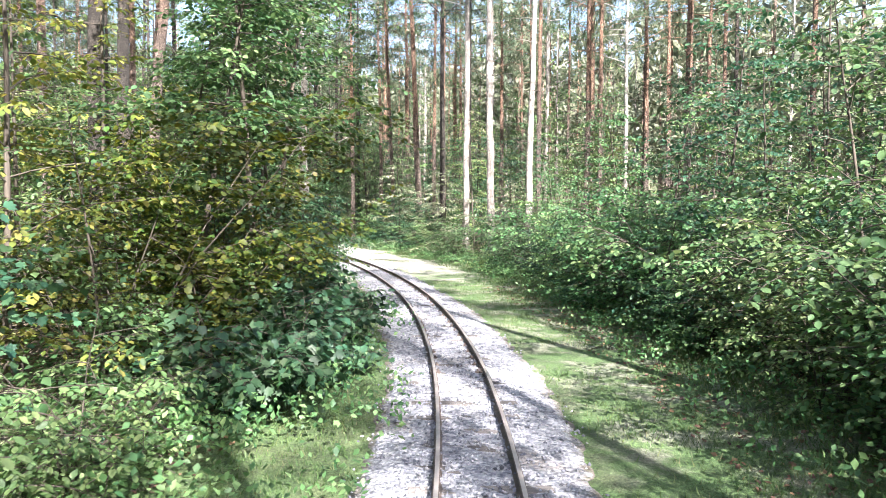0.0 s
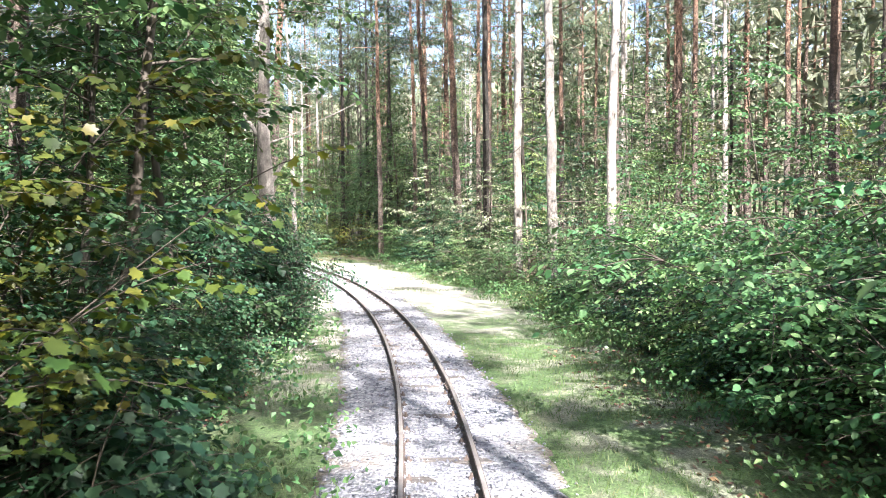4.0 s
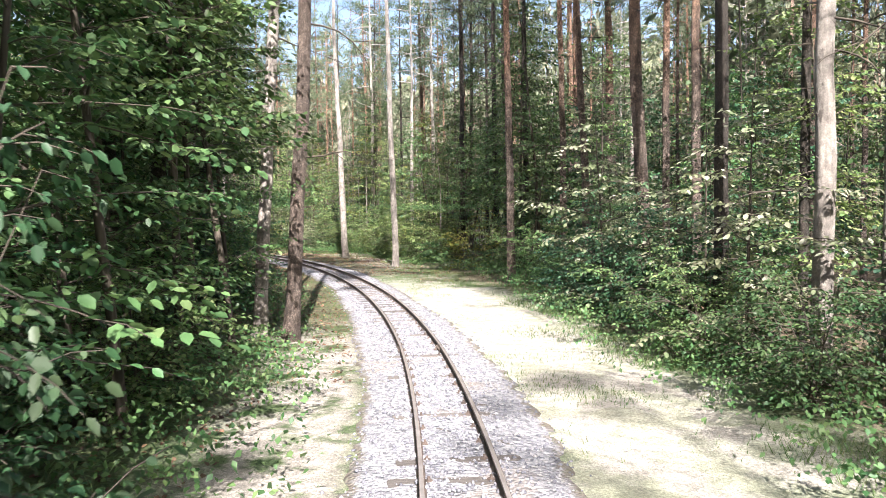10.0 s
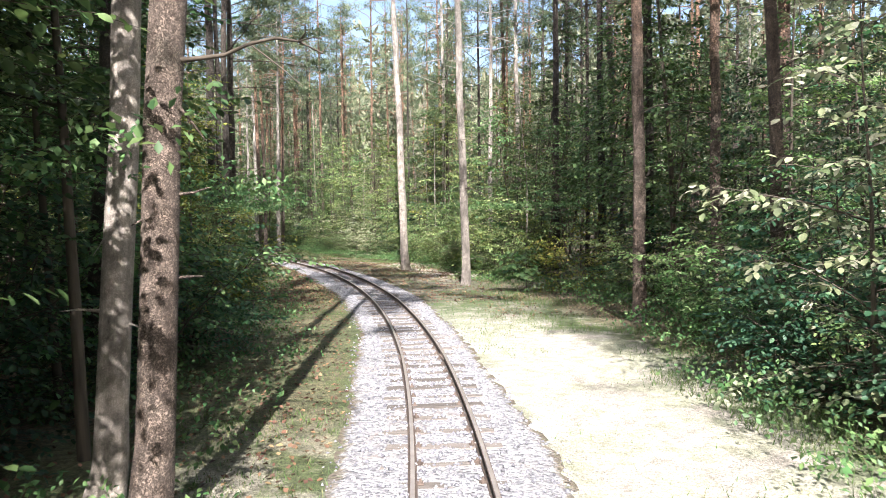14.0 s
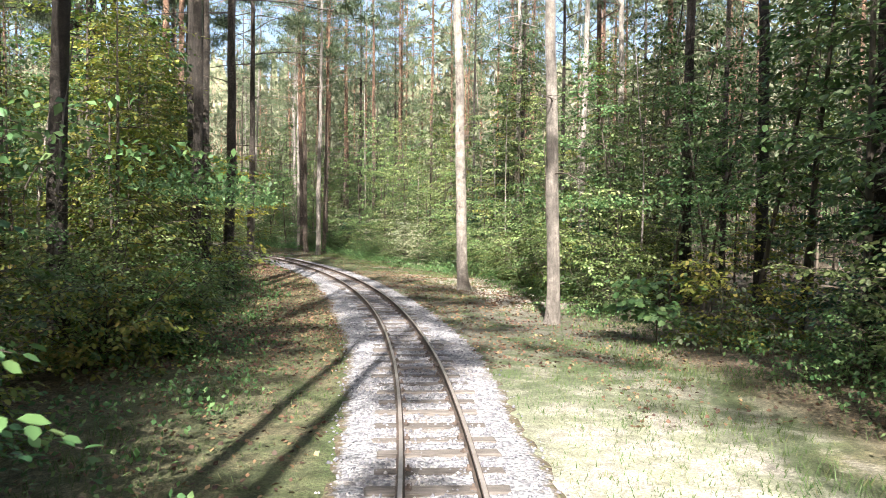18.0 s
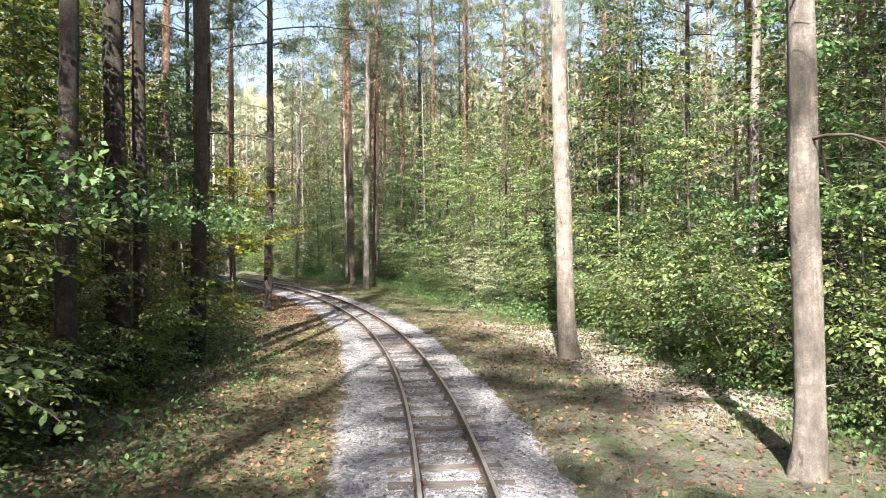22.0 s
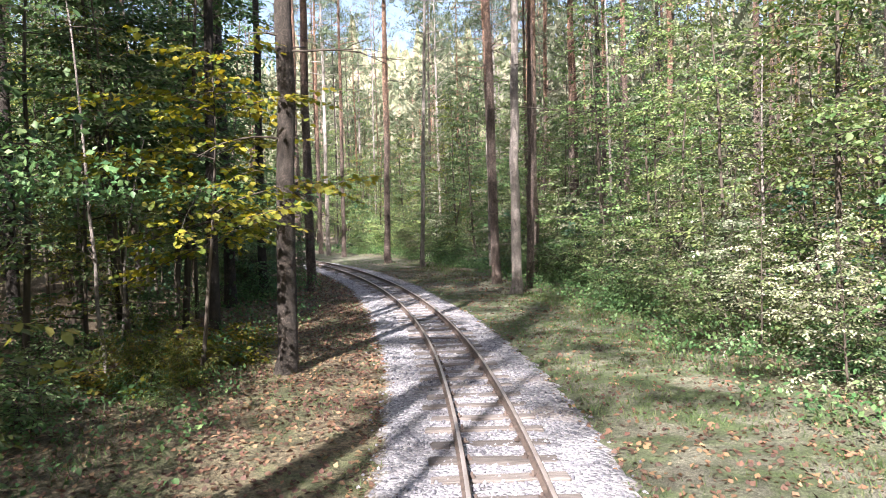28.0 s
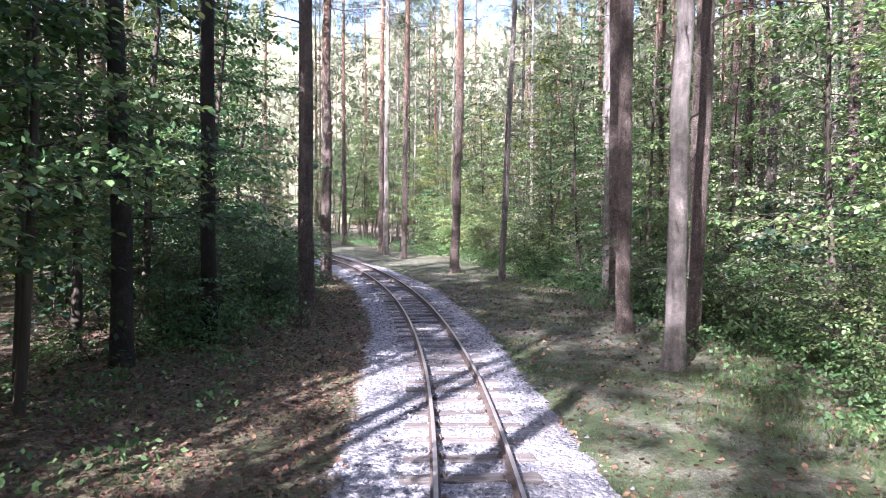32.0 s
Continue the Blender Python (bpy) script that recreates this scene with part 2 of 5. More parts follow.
def ground_material():
    k = Mat("forest_floor", 0.95)
    uv = k.n("UVMap")
    uv.uv_map = "along"
    sep = k.n("SeparateXYZ", Vector=uv.outputs[0])
    along, across = sep.outputs["X"], sep.outputs["Y"]
    pos = k.n("NewGeometry").outputs["Position"]
    n1, n2, n3 = k.noise(0.45, pos, 5), k.noise(1.7, pos, 5), k.noise(14.0, pos, 4, 0.7)
    fine = k.noise(60.0, pos, 3, 0.7)
    wob = k.math("MULTIPLY", k.math("SUBTRACT", n1, 0.5), 3.2)
    d = k.math("ADD", across, wob)
    litter = k.ramp(n3, [(0.25, (0.05, 0.037, 0.024)), (0.45, (0.12, 0.092, 0.058)), (0.6, (0.24, 0.185, 0.12)), (0.75, (0.11, 0.115, 0.05))])
    grass = k.ramp(k.math("ADD", k.math("MULTIPLY", n2, 0.6), k.math("MULTIPLY", fine, 0.4)), [(0.3, (0.042, 0.07, 0.02)), (0.5, (0.08, 0.115, 0.04)), (0.68, (0.14, 0.15, 0.07))])
    lush = k.ramp(fine, [(0.3, (0.045, 0.098, 0.028)), (0.55, (0.1, 0.172, 0.055)), (0.75, (0.165, 0.22, 0.085))])
    grass = k.mix(k.math("MULTIPLY", k.span(along, 16.0, 24.0, 1.0, 0.0), k.span(n2, 0.3, 0.62, 1.0, 0.25)), grass, lush)
    sand = k.ramp(fine, [(0.25, (0.24, 0.215, 0.185)), (0.5, (0.42, 0.385, 0.335)), (0.75, (0.57, 0.535, 0.48))])
    in_grass = k.math("MULTIPLY", k.span(d, -5.0, -3.4), k.span(d, 3.6, 5.2, 1.0, 0.0))
    col = k.mix(in_grass, litter, grass)
    # leaf litter lies over the verge on the inner side of the curve further on
    inner = k.math("MULTIPLY", k.span(along, 23.0, 29.0), k.span(across, -1.3, -0.95, 1.0, 0.0))
    col = k.mix(k.math("MULTIPLY", inner, k.math("MULTIPLY", k.span(n2, 0.35, 0.6, 0.3, 0.95), k.span(along, 54.0, 64.0, 0.6, 1.0))), col, litter)
    # bare sandy track beside the ballast on the outer side
    worn = k.math("MULTIPLY", k.span(across, 0.9, 1.6), k.span(across, 3.0, 5.0, 1.0, 0.0))
    worn = k.math("MULTIPLY", worn, k.span(n2, 0.46, 0.6))
    # dry grass and sand, whitened further to hold the glare of the sun
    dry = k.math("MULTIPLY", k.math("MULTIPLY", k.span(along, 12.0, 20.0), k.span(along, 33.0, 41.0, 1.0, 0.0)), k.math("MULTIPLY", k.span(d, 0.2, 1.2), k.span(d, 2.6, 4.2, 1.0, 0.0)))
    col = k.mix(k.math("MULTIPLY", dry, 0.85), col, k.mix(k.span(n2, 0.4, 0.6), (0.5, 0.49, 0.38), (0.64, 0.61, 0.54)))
    far = k.math("MULTIPLY", k.span(along, 10.0, 24.0, 0.35, 0.9), k.span(along, 34.0, 42.0, 1.0, 0.3))
    worn = k.math("MULTIPLY", worn, far)
    left = k.math("MULTIPLY", k.span(across, -3.0, -2.0), k.span(across, -1.2, -0.8, 1.0, 0.0))
    left = k.math("MULTIPLY", left, k.math("MULTIPLY", k.span(along, 6.0, 12.0), k.span(along, 24.0, 30.0, 1.0, 0.0)))
    worn = k.math("MAXIMUM", worn, k.math("MULTIPLY", left, k.span(n2, 0.38, 0.55)))
    col = k.mix(worn, col, sand)
    # grey-brown soil on the outer verge, darkened further to stand for shade
    outer = k.math("MULTIPLY", k.math("MULTIPLY", k.span(along, 38.0, 44.0), k.math("MAXIMUM", k.span(along, 55.0, 63.0, 1.0, 0.3), k.span(along, 70.0, 76.0, 0.0, 0.9))), k.math("MULTIPLY", k.span(across, 0.8, 1.3), k.span(n2, 0.33, 0.55)))
    col = k.mix(k.math("MULTIPLY", outer, 0.7), col, k.ramp(fine, [(0.25, (0.05, 0.042, 0.034)), (0.5, (0.11, 0.097, 0.083)), (0.75, (0.22, 0.2, 0.18))]))
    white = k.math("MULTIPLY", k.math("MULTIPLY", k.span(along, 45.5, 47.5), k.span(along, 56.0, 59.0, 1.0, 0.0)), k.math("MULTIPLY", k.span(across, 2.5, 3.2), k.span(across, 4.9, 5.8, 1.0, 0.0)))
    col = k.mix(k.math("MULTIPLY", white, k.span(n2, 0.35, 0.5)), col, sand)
    # small dark and light crumbs of soil, moss and needles over everything
    crumbs = k.span(k.noise(32.0, pos, 5, 0.75), 0.3, 0.7, 0.55, 1.4)
    col = k.vary(col, 0.5, 1.0, k.math("MULTIPLY", crumbs, k.span(k.noise(5.0, pos, 4), 0.3, 0.7, 0.75, 1.22)))
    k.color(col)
    k.bump(k.math("ADD", n3, k.math("MULTIPLY", fine, 0.5)), 1.0, 0.07)
    return k.m


GROUND = ground_material()


def gravel_material(name, dim=1.0):
    k = Mat(name, 0.9)
    pos = k.n("NewGeometry").outputs["Position"]
    v = k.n("TexVoronoi", Vector=pos, Scale=26.0)
    cell = k.n("SeparateColor", Color=v.outputs["Color"]).outputs[0]
    col = k.ramp(cell, [(0, (0.17 * dim, 0.17 * dim, 0.19 * dim)), (0.4, (0.3 * dim, 0.305 * dim, 0.33 * dim)), (0.8, (0.42 * dim, 0.42 * dim, 0.44 * dim)), (1, (0.55 * dim, 0.54 * dim, 0.53 * dim))])
    dirt = k.span(k.noise(0.9, pos, 5), 0.52, 0.72)
    col = k.mix(k.math("MULTIPLY", dirt, 0.55), col, (0.26, 0.21, 0.16))
    uv = k.n("UVMap")
    uv.uv_map = "along"
    sep = k.n("SeparateXYZ", Vector=uv.outputs[0])
    rim = k.math("ADD", k.math("ABSOLUTE", sep.outputs["Y"]), k.math("MULTIPLY", k.noise(5.0, pos, 5, 0.7), 0.5))
    rim = k.math("MULTIPLY", k.span(rim, 1.1, 1.22), k.span(sep.outputs["X"], 22.0, 34.0, 0.75, 1.0))
    soil = k.ramp(k.noise(14.0, pos, 4, 0.7), [(0.3, (0.06, 0.045, 0.03)), (0.5, (0.13, 0.1, 0.065)), (0.65, (0.11, 0.125, 0.05))])
    col = k.mix(rim, col, soil)
    k.color(col)
    k.bump(k.math("ADD", k.math("MULTIPLY", v.outputs["Distance"], -1.0), k.math("MULTIPLY", k.noise(90, pos), 0.3)), 1.0, 0.03)
    return k.m


GRAVEL = gravel_material("crushed_stone", 0.76)
k = Mat("stone_piece", 0.9)
k.color(k.ramp(k.n("NewGeometry").outputs["Random Per Island"], [(0, (0.095, 0.096, 0.113)), (0.4, (0.18, 0.184, 0.212)), (0.8, (0.255, 0.256, 0.28)), (1, (0.37, 0.362, 0.355))]))
k.bump(k.noise(70.0), 0.5, 0.01)
STONE = k.m
k = Mat("rusty_rail", 0.7)
rc = k.n("NewGeometry").outputs["Position"]
k.color(k.ramp(k.noise(9.0, rc, 6), [(0.3, (0.05, 0.039, 0.034)), (0.55, (0.105, 0.08, 0.067)), (0.8, (0.18, 0.142, 0.12))]))
k.bump(k.noise(60.0, rc), 0.4, 0.005)
RUST = k.m
k = Mat("worn_rail_top", 0.32)
k.p.inputs["Metallic"].default_value = 0.45
k.color(k.ramp(k.noise(5.0, k.n("NewGeometry").outputs["Position"], 6), [(0.3, (0.25, 0.215, 0.19)), (0.7, (0.4, 0.365, 0.34))]))
RAIL_TOP = k.m
k = Mat("weathered_sleeper_wood", 0.9)
co = k.n("TexCoord").outputs["Object"]
mp = k.n("Mapping", Vector=co)
mp.inputs["Scale"].default_value = (1.5, 22, 22)
grain = k.noise(3.0, mp.outputs[0], 6, 0.7)
sc = k.ramp(grain, [(0.3, (0.04, 0.034, 0.03)), (0.5, (0.12, 0.105, 0.095)), (0.75, (0.21, 0.19, 0.17))])
k.color(k.vary(sc, 0.5, 0.9, k.span(k.n("ObjectInfo").outputs["Random"], 0, 1, 0.7, 1.25)))
k.bump(grain, 0.8, 0.01)
SLEEPER = k.m


# ---- the line of the track: arc length s along it, d metres to the outer (right) side ----
def heading(s):
    u = np.clip(s, 0, 92) / 100
    base = 0.0475 + 1.4894 * u + 0.0332 * u**2 - 4.6056 * u**3 + 9.9696 * u**4 - 2.2265 * u**5 - 10.0245 * u**6 + 6.7296 * u**7
    return base + np.minimum(s, 0) * 0.015 + np.maximum(s - 92, 0) * 0.011


LINE_S = np.arange(-90, 240, 0.1)
LINE_H = heading(LINE_S)
LINE_X, LINE_Y = np.cumsum(-np.sin(LINE_H)) * 0.1, np.cumsum(np.cos(LINE_H)) * 0.1
zero = int(np.argmin(np.abs(LINE_S)))
LINE_X += 0.2115 - LINE_X[zero]
LINE_Y += 9.5577 - LINE_Y[zero]


def at(s, d):
    """Plan position of (s, d); works on arrays."""
    h = heading(np.asarray(s, float))
    x, y = np.interp(s, LINE_S, LINE_X), np.interp(s, LINE_S, LINE_Y)
    return x + np.cos(h) * d, y + np.sin(h) * d


def floor_z(s, d):
    """Height of the forest floor; works on arrays."""
    s, d = np.asarray(s, float), np.asarray(d, float)
    bumps = 0.05 * np.sin(s * 0.9 + d * 0.7) + 0.06 * np.sin(s * 0.31 - d * 0.53) + 0.03 * np.sin(s * 2.1 + d * 1.7)
    away = np.clip((np.abs(d) - 1.2) / 3.0, 0, 1)
    rise = 0.1 * np.clip((s - 36) / 10, 0, 1) * np.clip((d - 0.9) / 1.2, 0, 1)
    return -0.15 + bumps * away * 0.7 - 0.04 * away + rise


def edge_right(s):
    return np.interp(s, [-10, 5, 15, 24, 30, 36, 42, 47, 53, 60, 70, 80, 100], [3.0, 3.3, 3.6, 3.4, 4.0, 5.2, 5.2, 4.2, 5.0, 3.8, 3.8, 4.6, 4.6])


def edge_left(s):
    return -np.interp(s, [-10, 3, 10, 20, 30, 45, 55, 62, 75, 90], [1.6, 1.5, 2.0, 2.2, 2.6, 3.1, 3.4, 3.9, 3.0, 2.6])


# ---- mesh helpers ----
def mesh_from(name, verts, tris, mats, quads=False, index=None):
    """A mesh from numpy arrays of corners and of faces, all triangles or all quads."""
    verts, tris = np.asarray(verts, np.float32), np.asarray(tris, np.int32)
    me = bpy.data.meshes.new(name)
    me.vertices.add(len(verts))
    me.vertices.foreach_set("co", verts.ravel())
    w = tris.shape[1]
    me.loops.add(tris.size)
    me.loops.foreach_set("vertex_index", tris.ravel())
    me.polygons.add(len(tris))
    me.polygons.foreach_set("loop_start", np.arange(0, tris.size, w, dtype=np.int32))
    for m in mats:
        me.materials.append(m)
    if index is not None:
        me.polygons.foreach_set("material_index", np.asarray(index, np.int32))
    me.update(calc_edges=True)
    return me


def smooth(me):
    me.polygons.foreach_set("use_smooth", np.ones(len(me.polygons), bool))
    return me


def part(name, me, parent, label=""):
    ob = new(name, me)
    ob.parent = parent
    return tagged(ob, label)


def thing(name, label, category, group="", kind=""):
    return tagged(new(name), label, category, group, kind)


class Tubes:
    """Collects tapered tubes along polylines into one array of quads."""

    def __init__(self):
        self.v, self.f, self.n = [], [], 0

    def add(self, pts, radii, sides=6, wobble=0.0, rng=None):
        pts = np.asarray(pts, float)
        n = len(pts)
        tan = np.gradient(pts, axis=0)
        tan /= np.linalg.norm(tan, axis=1)[:, None] + 1e-9
        ref = np.array([0.0, 0, 1]) if abs(tan[0][2]) < 0.9 else np.array([1.0, 0, 0])
        a = np.cross(tan, ref)
        a /= np.linalg.norm(a, axis=1)[:, None] + 1e-9
        b = np.cross(tan, a)
        ang = np.arange(sides) * 2 * math.pi / sides
        r = np.asarray(radii, float)[:, None] * np.ones(sides)
        if wobble:
            r = r * (1 + wobble * rng.standard_normal((n, sides)))
        ring = pts[:, None] + a[:, None] * (np.cos(ang) * r)[..., None] + b[:, None] * (np.sin(ang) * r)[..., None]
        self.v.append(ring.reshape(-1, 3))
        i = np.arange(n - 1)[:, None] * sides
        j = np.arange(sides)
        k2 = (j + 1) % sides
        q = np.stack([i + j, i + k2, i + sides + k2, i + sides + j], -1).reshape(-1, 4) + self.n
        self.f.append(q)
        self.n += n * sides

    def mesh(self, name, mat):
        return smooth(mesh_from(name, np.concatenate(self.v), np.concatenate(self.f), [mat]))


OVAL = np.array([(-0.5, 0.0), (-0.22, 0.42), (0.16, 0.45), (0.5, 0.0), (0.16, -0.45), (-0.22, -0.42)])
OVAL_FACES = np.array([(0, 3, 1), (1, 3, 2), (0, 5, 3), (5, 4, 3)])
LOBED = np.array([(-0.18, 0.0), (0.56, 0.0), (0.3, 0.15), (0.38, 0.4), (0.14, 0.36), (0.02, 0.58), (-0.18, 0.38), (-0.4, 0.36), (-0.42, 0.0), (-0.4, -0.36), (-0.18, -0.38), (0.02, -0.58), (0.14, -0.36), (0.38, -0.4), (0.3, -0.15)])
LOBED_FACES = np.array([(0, a, a % 14 + 1) for a in range(1, 15)])
KITE = np.array([(-0.5, 0.0), (-0.05, 0.5), (0.5, 0.0), (-0.05, -0.5)])
KITE_FACES = np.array([(0, 2, 1), (0, 3, 2)])
LEAF_SHAPES = {"oval": (OVAL, OVAL_FACES), "lobed": (LOBED, LOBED_FACES), "kite": (KITE, KITE_FACES)}


def set_leaves(centres, yaw, pitch, roll, length, wide=0.62, shape="oval", fold=0.2, curl=0.12):
    """Leaves of one outline at the given places and turns: folded along the midrib, the tip bent down."""
    fw = np.stack([np.cos(yaw) * np.cos(pitch), np.sin(yaw) * np.cos(pitch), np.sin(pitch)], 1)
    sd = np.stack([-np.sin(yaw), np.cos(yaw), 0 * yaw], 1)
    up = np.cross(fw, sd)
    sd2 = sd * np.cos(roll)[:, None] + up * np.sin(roll)[:, None]
    up2 = np.cross(fw, sd2)
    rim, faces = LEAF_SHAPES[shape]
    x, y = rim[:, 0], rim[:, 1] * wide
    z = fold * np.abs(y) - curl * np.clip(x + 0.5, 0, 1) ** 2
    l = np.asarray(length)[:, None, None]
    v = centres[:, None] + l * (fw[:, None] * x[:, None] + sd2[:, None] * y[:, None] + up2[:, None] * z[:, None])
    f = np.arange(len(centres))[:, None, None] * len(rim) + faces
    return v.reshape(-1, 3), f.reshape(-1, 3)


def leaf_arrays(rng, centres, size, wide=0.62, tilt=0.55, fold=0.2, heading_of=None, shape="kite"):
    """Leaves strewn at the given places, mostly facing up."""
    n = len(centres)
    yaw = rng.uniform(0, 2 * math.pi, n) if heading_of is None else heading_of + rng.normal(0, 0.6, n)
    return set_leaves(centres, yaw, rng.normal(-0.25, tilt, n), rng.normal(0, tilt, n), size * rng.uniform(0.6, 1.25, n), wide, shape, fold)


def fronds(rng, lines, per_metre, reach, size, first=0.25, gap=0.55):
    """Flat leafy side twigs off the given branch lines. Returns twig lines and the leaves' places, headings and lengths."""
    twigs, pos, yaws = [], [], []
    for line in lines:
        step = np.linalg.norm(np.diff(line, axis=0), axis=1)
        total = step.sum()
        n = max(2, int(total * per_metre * rng.uniform(0.7, 1.3)))
        k = np.linspace(first, 1.0, n)
        grid = np.concatenate([[0], np.cumsum(step)]) / total
        base = np.stack([np.interp(k, grid, line[:, j]) for j in range(3)], 1)
        way = line[-1] - line[len(line) // 2]
        yaw0 = math.atan2(way[1], way[0])
        for i in range(n):
            if i < n - 1 and rng.uniform() < 0.1:
                continue
            side = 1 if i % 2 else -1
            yaw = yaw0 + (rng.normal(0, 0.25) if i == n - 1 else side * rng.uniform(0.45, 1.25))
            ln = reach * rng.uniform(0.5, 1.15)
            rise = rng.normal(0.08, 0.22)
            m = max(3, int(ln / (size * gap)))
            u = np.linspace(0.15, 1.0, m)
            run = np.column_stack([np.cos(yaw) * u * ln, np.sin(yaw) * u * ln, math.sin(rise) * u * ln - 0.22 * ln * u * u])
            p = base[i] + run
            flip = np.where(np.arange(m) % 2, 1.0, -1.0) * 0.95
            flip[-1] = 0
            twigs.append(np.stack([base[i], p[m // 2], p[-1]]))
            pos.append(p)
            yaws.append(yaw + flip + rng.normal(0, 0.2, m))
    return twigs, np.concatenate(pos), np.concatenate(yaws)


def frond_mesh(rng, pos, yaws, size, shape, wide):
    """The leaves of all fronds, each hung from its twig by its base."""
    n = len(pos)
    ln = size * rng.uniform(0.65, 1.2, n)
    pitch = rng.normal(-0.3, 0.3, n)
    c = pos + np.column_stack([np.cos(yaws), np.sin(yaws), np.sin(pitch)]) * (ln * 0.55)[:, None]
    return set_leaves(c, yaws, pitch, rng.normal(0, 0.38, n), ln, wide, shape)


def curve_points(start, yaw, rise, length, n, droop=0.0, rng=None, bend=0.12):
    """A wandering branch line."""
    p, out = np.array(start, float), [np.array(start, float)]
    y, r = yaw, rise
    for _ in range(n - 1):
        y += rng.normal(0, bend)
        r += rng.normal(0, bend * 0.6) - droop / n
        p = p + np.array([math.cos(y) * math.cos(r), math.sin(y) * math.cos(r), math.sin(r)]) * length / (n - 1)
        out.append(p)
    return np.array(out)


LUSH = 2.3  # how full the crowns of leaves are


# ---- plants: each kind is built a few times, then copied ----
def shrub(seed, height, reach, stems, leaves, size, leaf_mat, name, label, category, group, shape="oval"):
    """A many-stemmed shrub: curved stems, side branches, flat leafy twigs."""
    rng = np.random.default_rng(seed)
    wood, lines = Tubes(), []
    for i in range(stems):
        yaw = i * 2.4 + rng.normal(0, 0.5)
        ln = height * rng.uniform(0.6, 1.2)
        line = curve_points((rng.normal(0, 0.1), rng.normal(0, 0.1), -0.15), yaw, rng.uniform(1.0, 1.5), ln, 8, 0.45, rng)
        wood.add(line, np.linspace(0.007 + 0.003 * height, 0.003, 8), 5)
        lines.append(line[4:])
        for _ in range(int(5 + 2.2 * height)):
            k = rng.uniform(0.12, 0.95)
            y2 = yaw + rng.normal(0, 1.3)
            tw = curve_points(line[int(k * 7.99)], y2, rng.normal(0.25, 0.3), reach * rng.uniform(0.35, 1.0) * (1.15 - 0.5 * k), 5, 0.6, rng)
            wood.add(tw, np.linspace(0.008, 0.003, 5), 3)
            lines.append(tw)
    twigs, pos, yaws = fronds(rng, lines, 11.0, 0.27 + 0.12 * reach, size, 0.12)
    keep = pos[:, 2] > 0.03
    pos, yaws = pos[keep], yaws[keep]
    if len(pos) > leaves * LUSH:
        # whole stretches of twig are thinned, which leaves gaps
        hole = np.sin(pos[:, 0] * 4.1 + seed) + np.sin(pos[:, 1] * 4.7 + seed * 2) + np.sin(pos[:, 2] * 5.3)
        order = np.argsort(-hole + rng.normal(0, 1.2, len(pos)))[: int(leaves * LUSH)]
        pos, yaws = pos[order], yaws[order]
    for t in twigs[::2]:
        wood.add(t, (0.004, 0.003, 0.002), 3)
    v, f = frond_mesh(rng, pos, yaws, size, shape, 0.85 if shape == "lobed" else 0.64)
    ob = thing(name, label, category, group)
    note_reach(ob, np.concatenate([v, *wood.v]))
    part("stem", wood.mesh("stem", TWIG), ob)
    part("foliage", mesh_from("foliage", v, f, [leaf_mat]), ob)
    return ob


def sapling(seed, height, reach, leaves, size, leaf_mat, name, label, category, group, bare=0.2, mat=None, girth=0.006, shape="oval"):
    """A young broad-leaved tree: one stem, uneven tiers of branches, flat leafy twigs."""
    rng = np.random.default_rng(seed)
    wood, lines = Tubes(), []
    line = curve_points((0, 0, -0.2), rng.uniform(0, 6.28), 1.5, height, 12, 0.05, rng, 0.05)
    wood.add(line, np.linspace(0.012 + girth * height, 0.006, 12), 6)
    twigs = Tubes()
    tiers = int(6 + height * 4.2)
    for i in range(tiers):
        k = bare + (1 - bare) * (i + rng.uniform(0, 1)) / tiers
        a = np.array([np.interp(k, np.linspace(0, 1, 12), line[:, j]) for j in range(3)])
        yaw = i * 2.4 + rng.normal(0, 0.5)
        ln = max(0.3, reach * (1.12 - 0.8 * k) * rng.uniform(0.35, 1.3))
        br = curve_points(a, yaw, rng.normal(0.32, 0.22), ln, 6, 0.6, rng)
        twigs.add(br, np.linspace(0.004 + 0.006 * ln, 0.003, 6), 4)
        lines.append(br)
    lines.append(line[9:])
    tw, pos, yaws = fronds(rng, lines, 9.0, 0.3 + 0.13 * reach, size, 0.15)
    if len(pos) > leaves * LUSH:
        hole = np.sin(pos[:, 0] * 3.1 + seed) + np.sin(pos[:, 1] * 3.3 + seed * 2) + np.sin(pos[:, 2] * 4.3)
        order = np.argsort(-hole + rng.normal(0, 1.2, len(pos)))[: int(leaves * LUSH)]
        pos, yaws = pos[order], yaws[order]
    for t in tw[::2]:
        twigs.add(t, (0.004, 0.003, 0.002), 3)
    v, f = frond_mesh(rng, pos, yaws, size, shape, 0.9 if shape == "lobed" else 0.64)
    ob = thing(name, label, category, group)
    note_reach(ob, v)
    part("trunk", wood.mesh("trunk", mat or TWIG), ob)
    tagged(part("branchwork", twigs.mesh("branchwork", TWIG), ob), kind="stuff")
    part("foliage", mesh_from("foliage", v, f, [leaf_mat]), ob)
    return ob


def needle_tufts(rng, ends, per, spread, length, slim=0.2):
    c = np.repeat(ends, per, 0) + rng.normal(0, 1, (len(ends) * per, 3)) * np.array([spread, spread, spread * 0.45])
    return leaf_arrays(rng, c, length, slim, 0.6, 0.05)


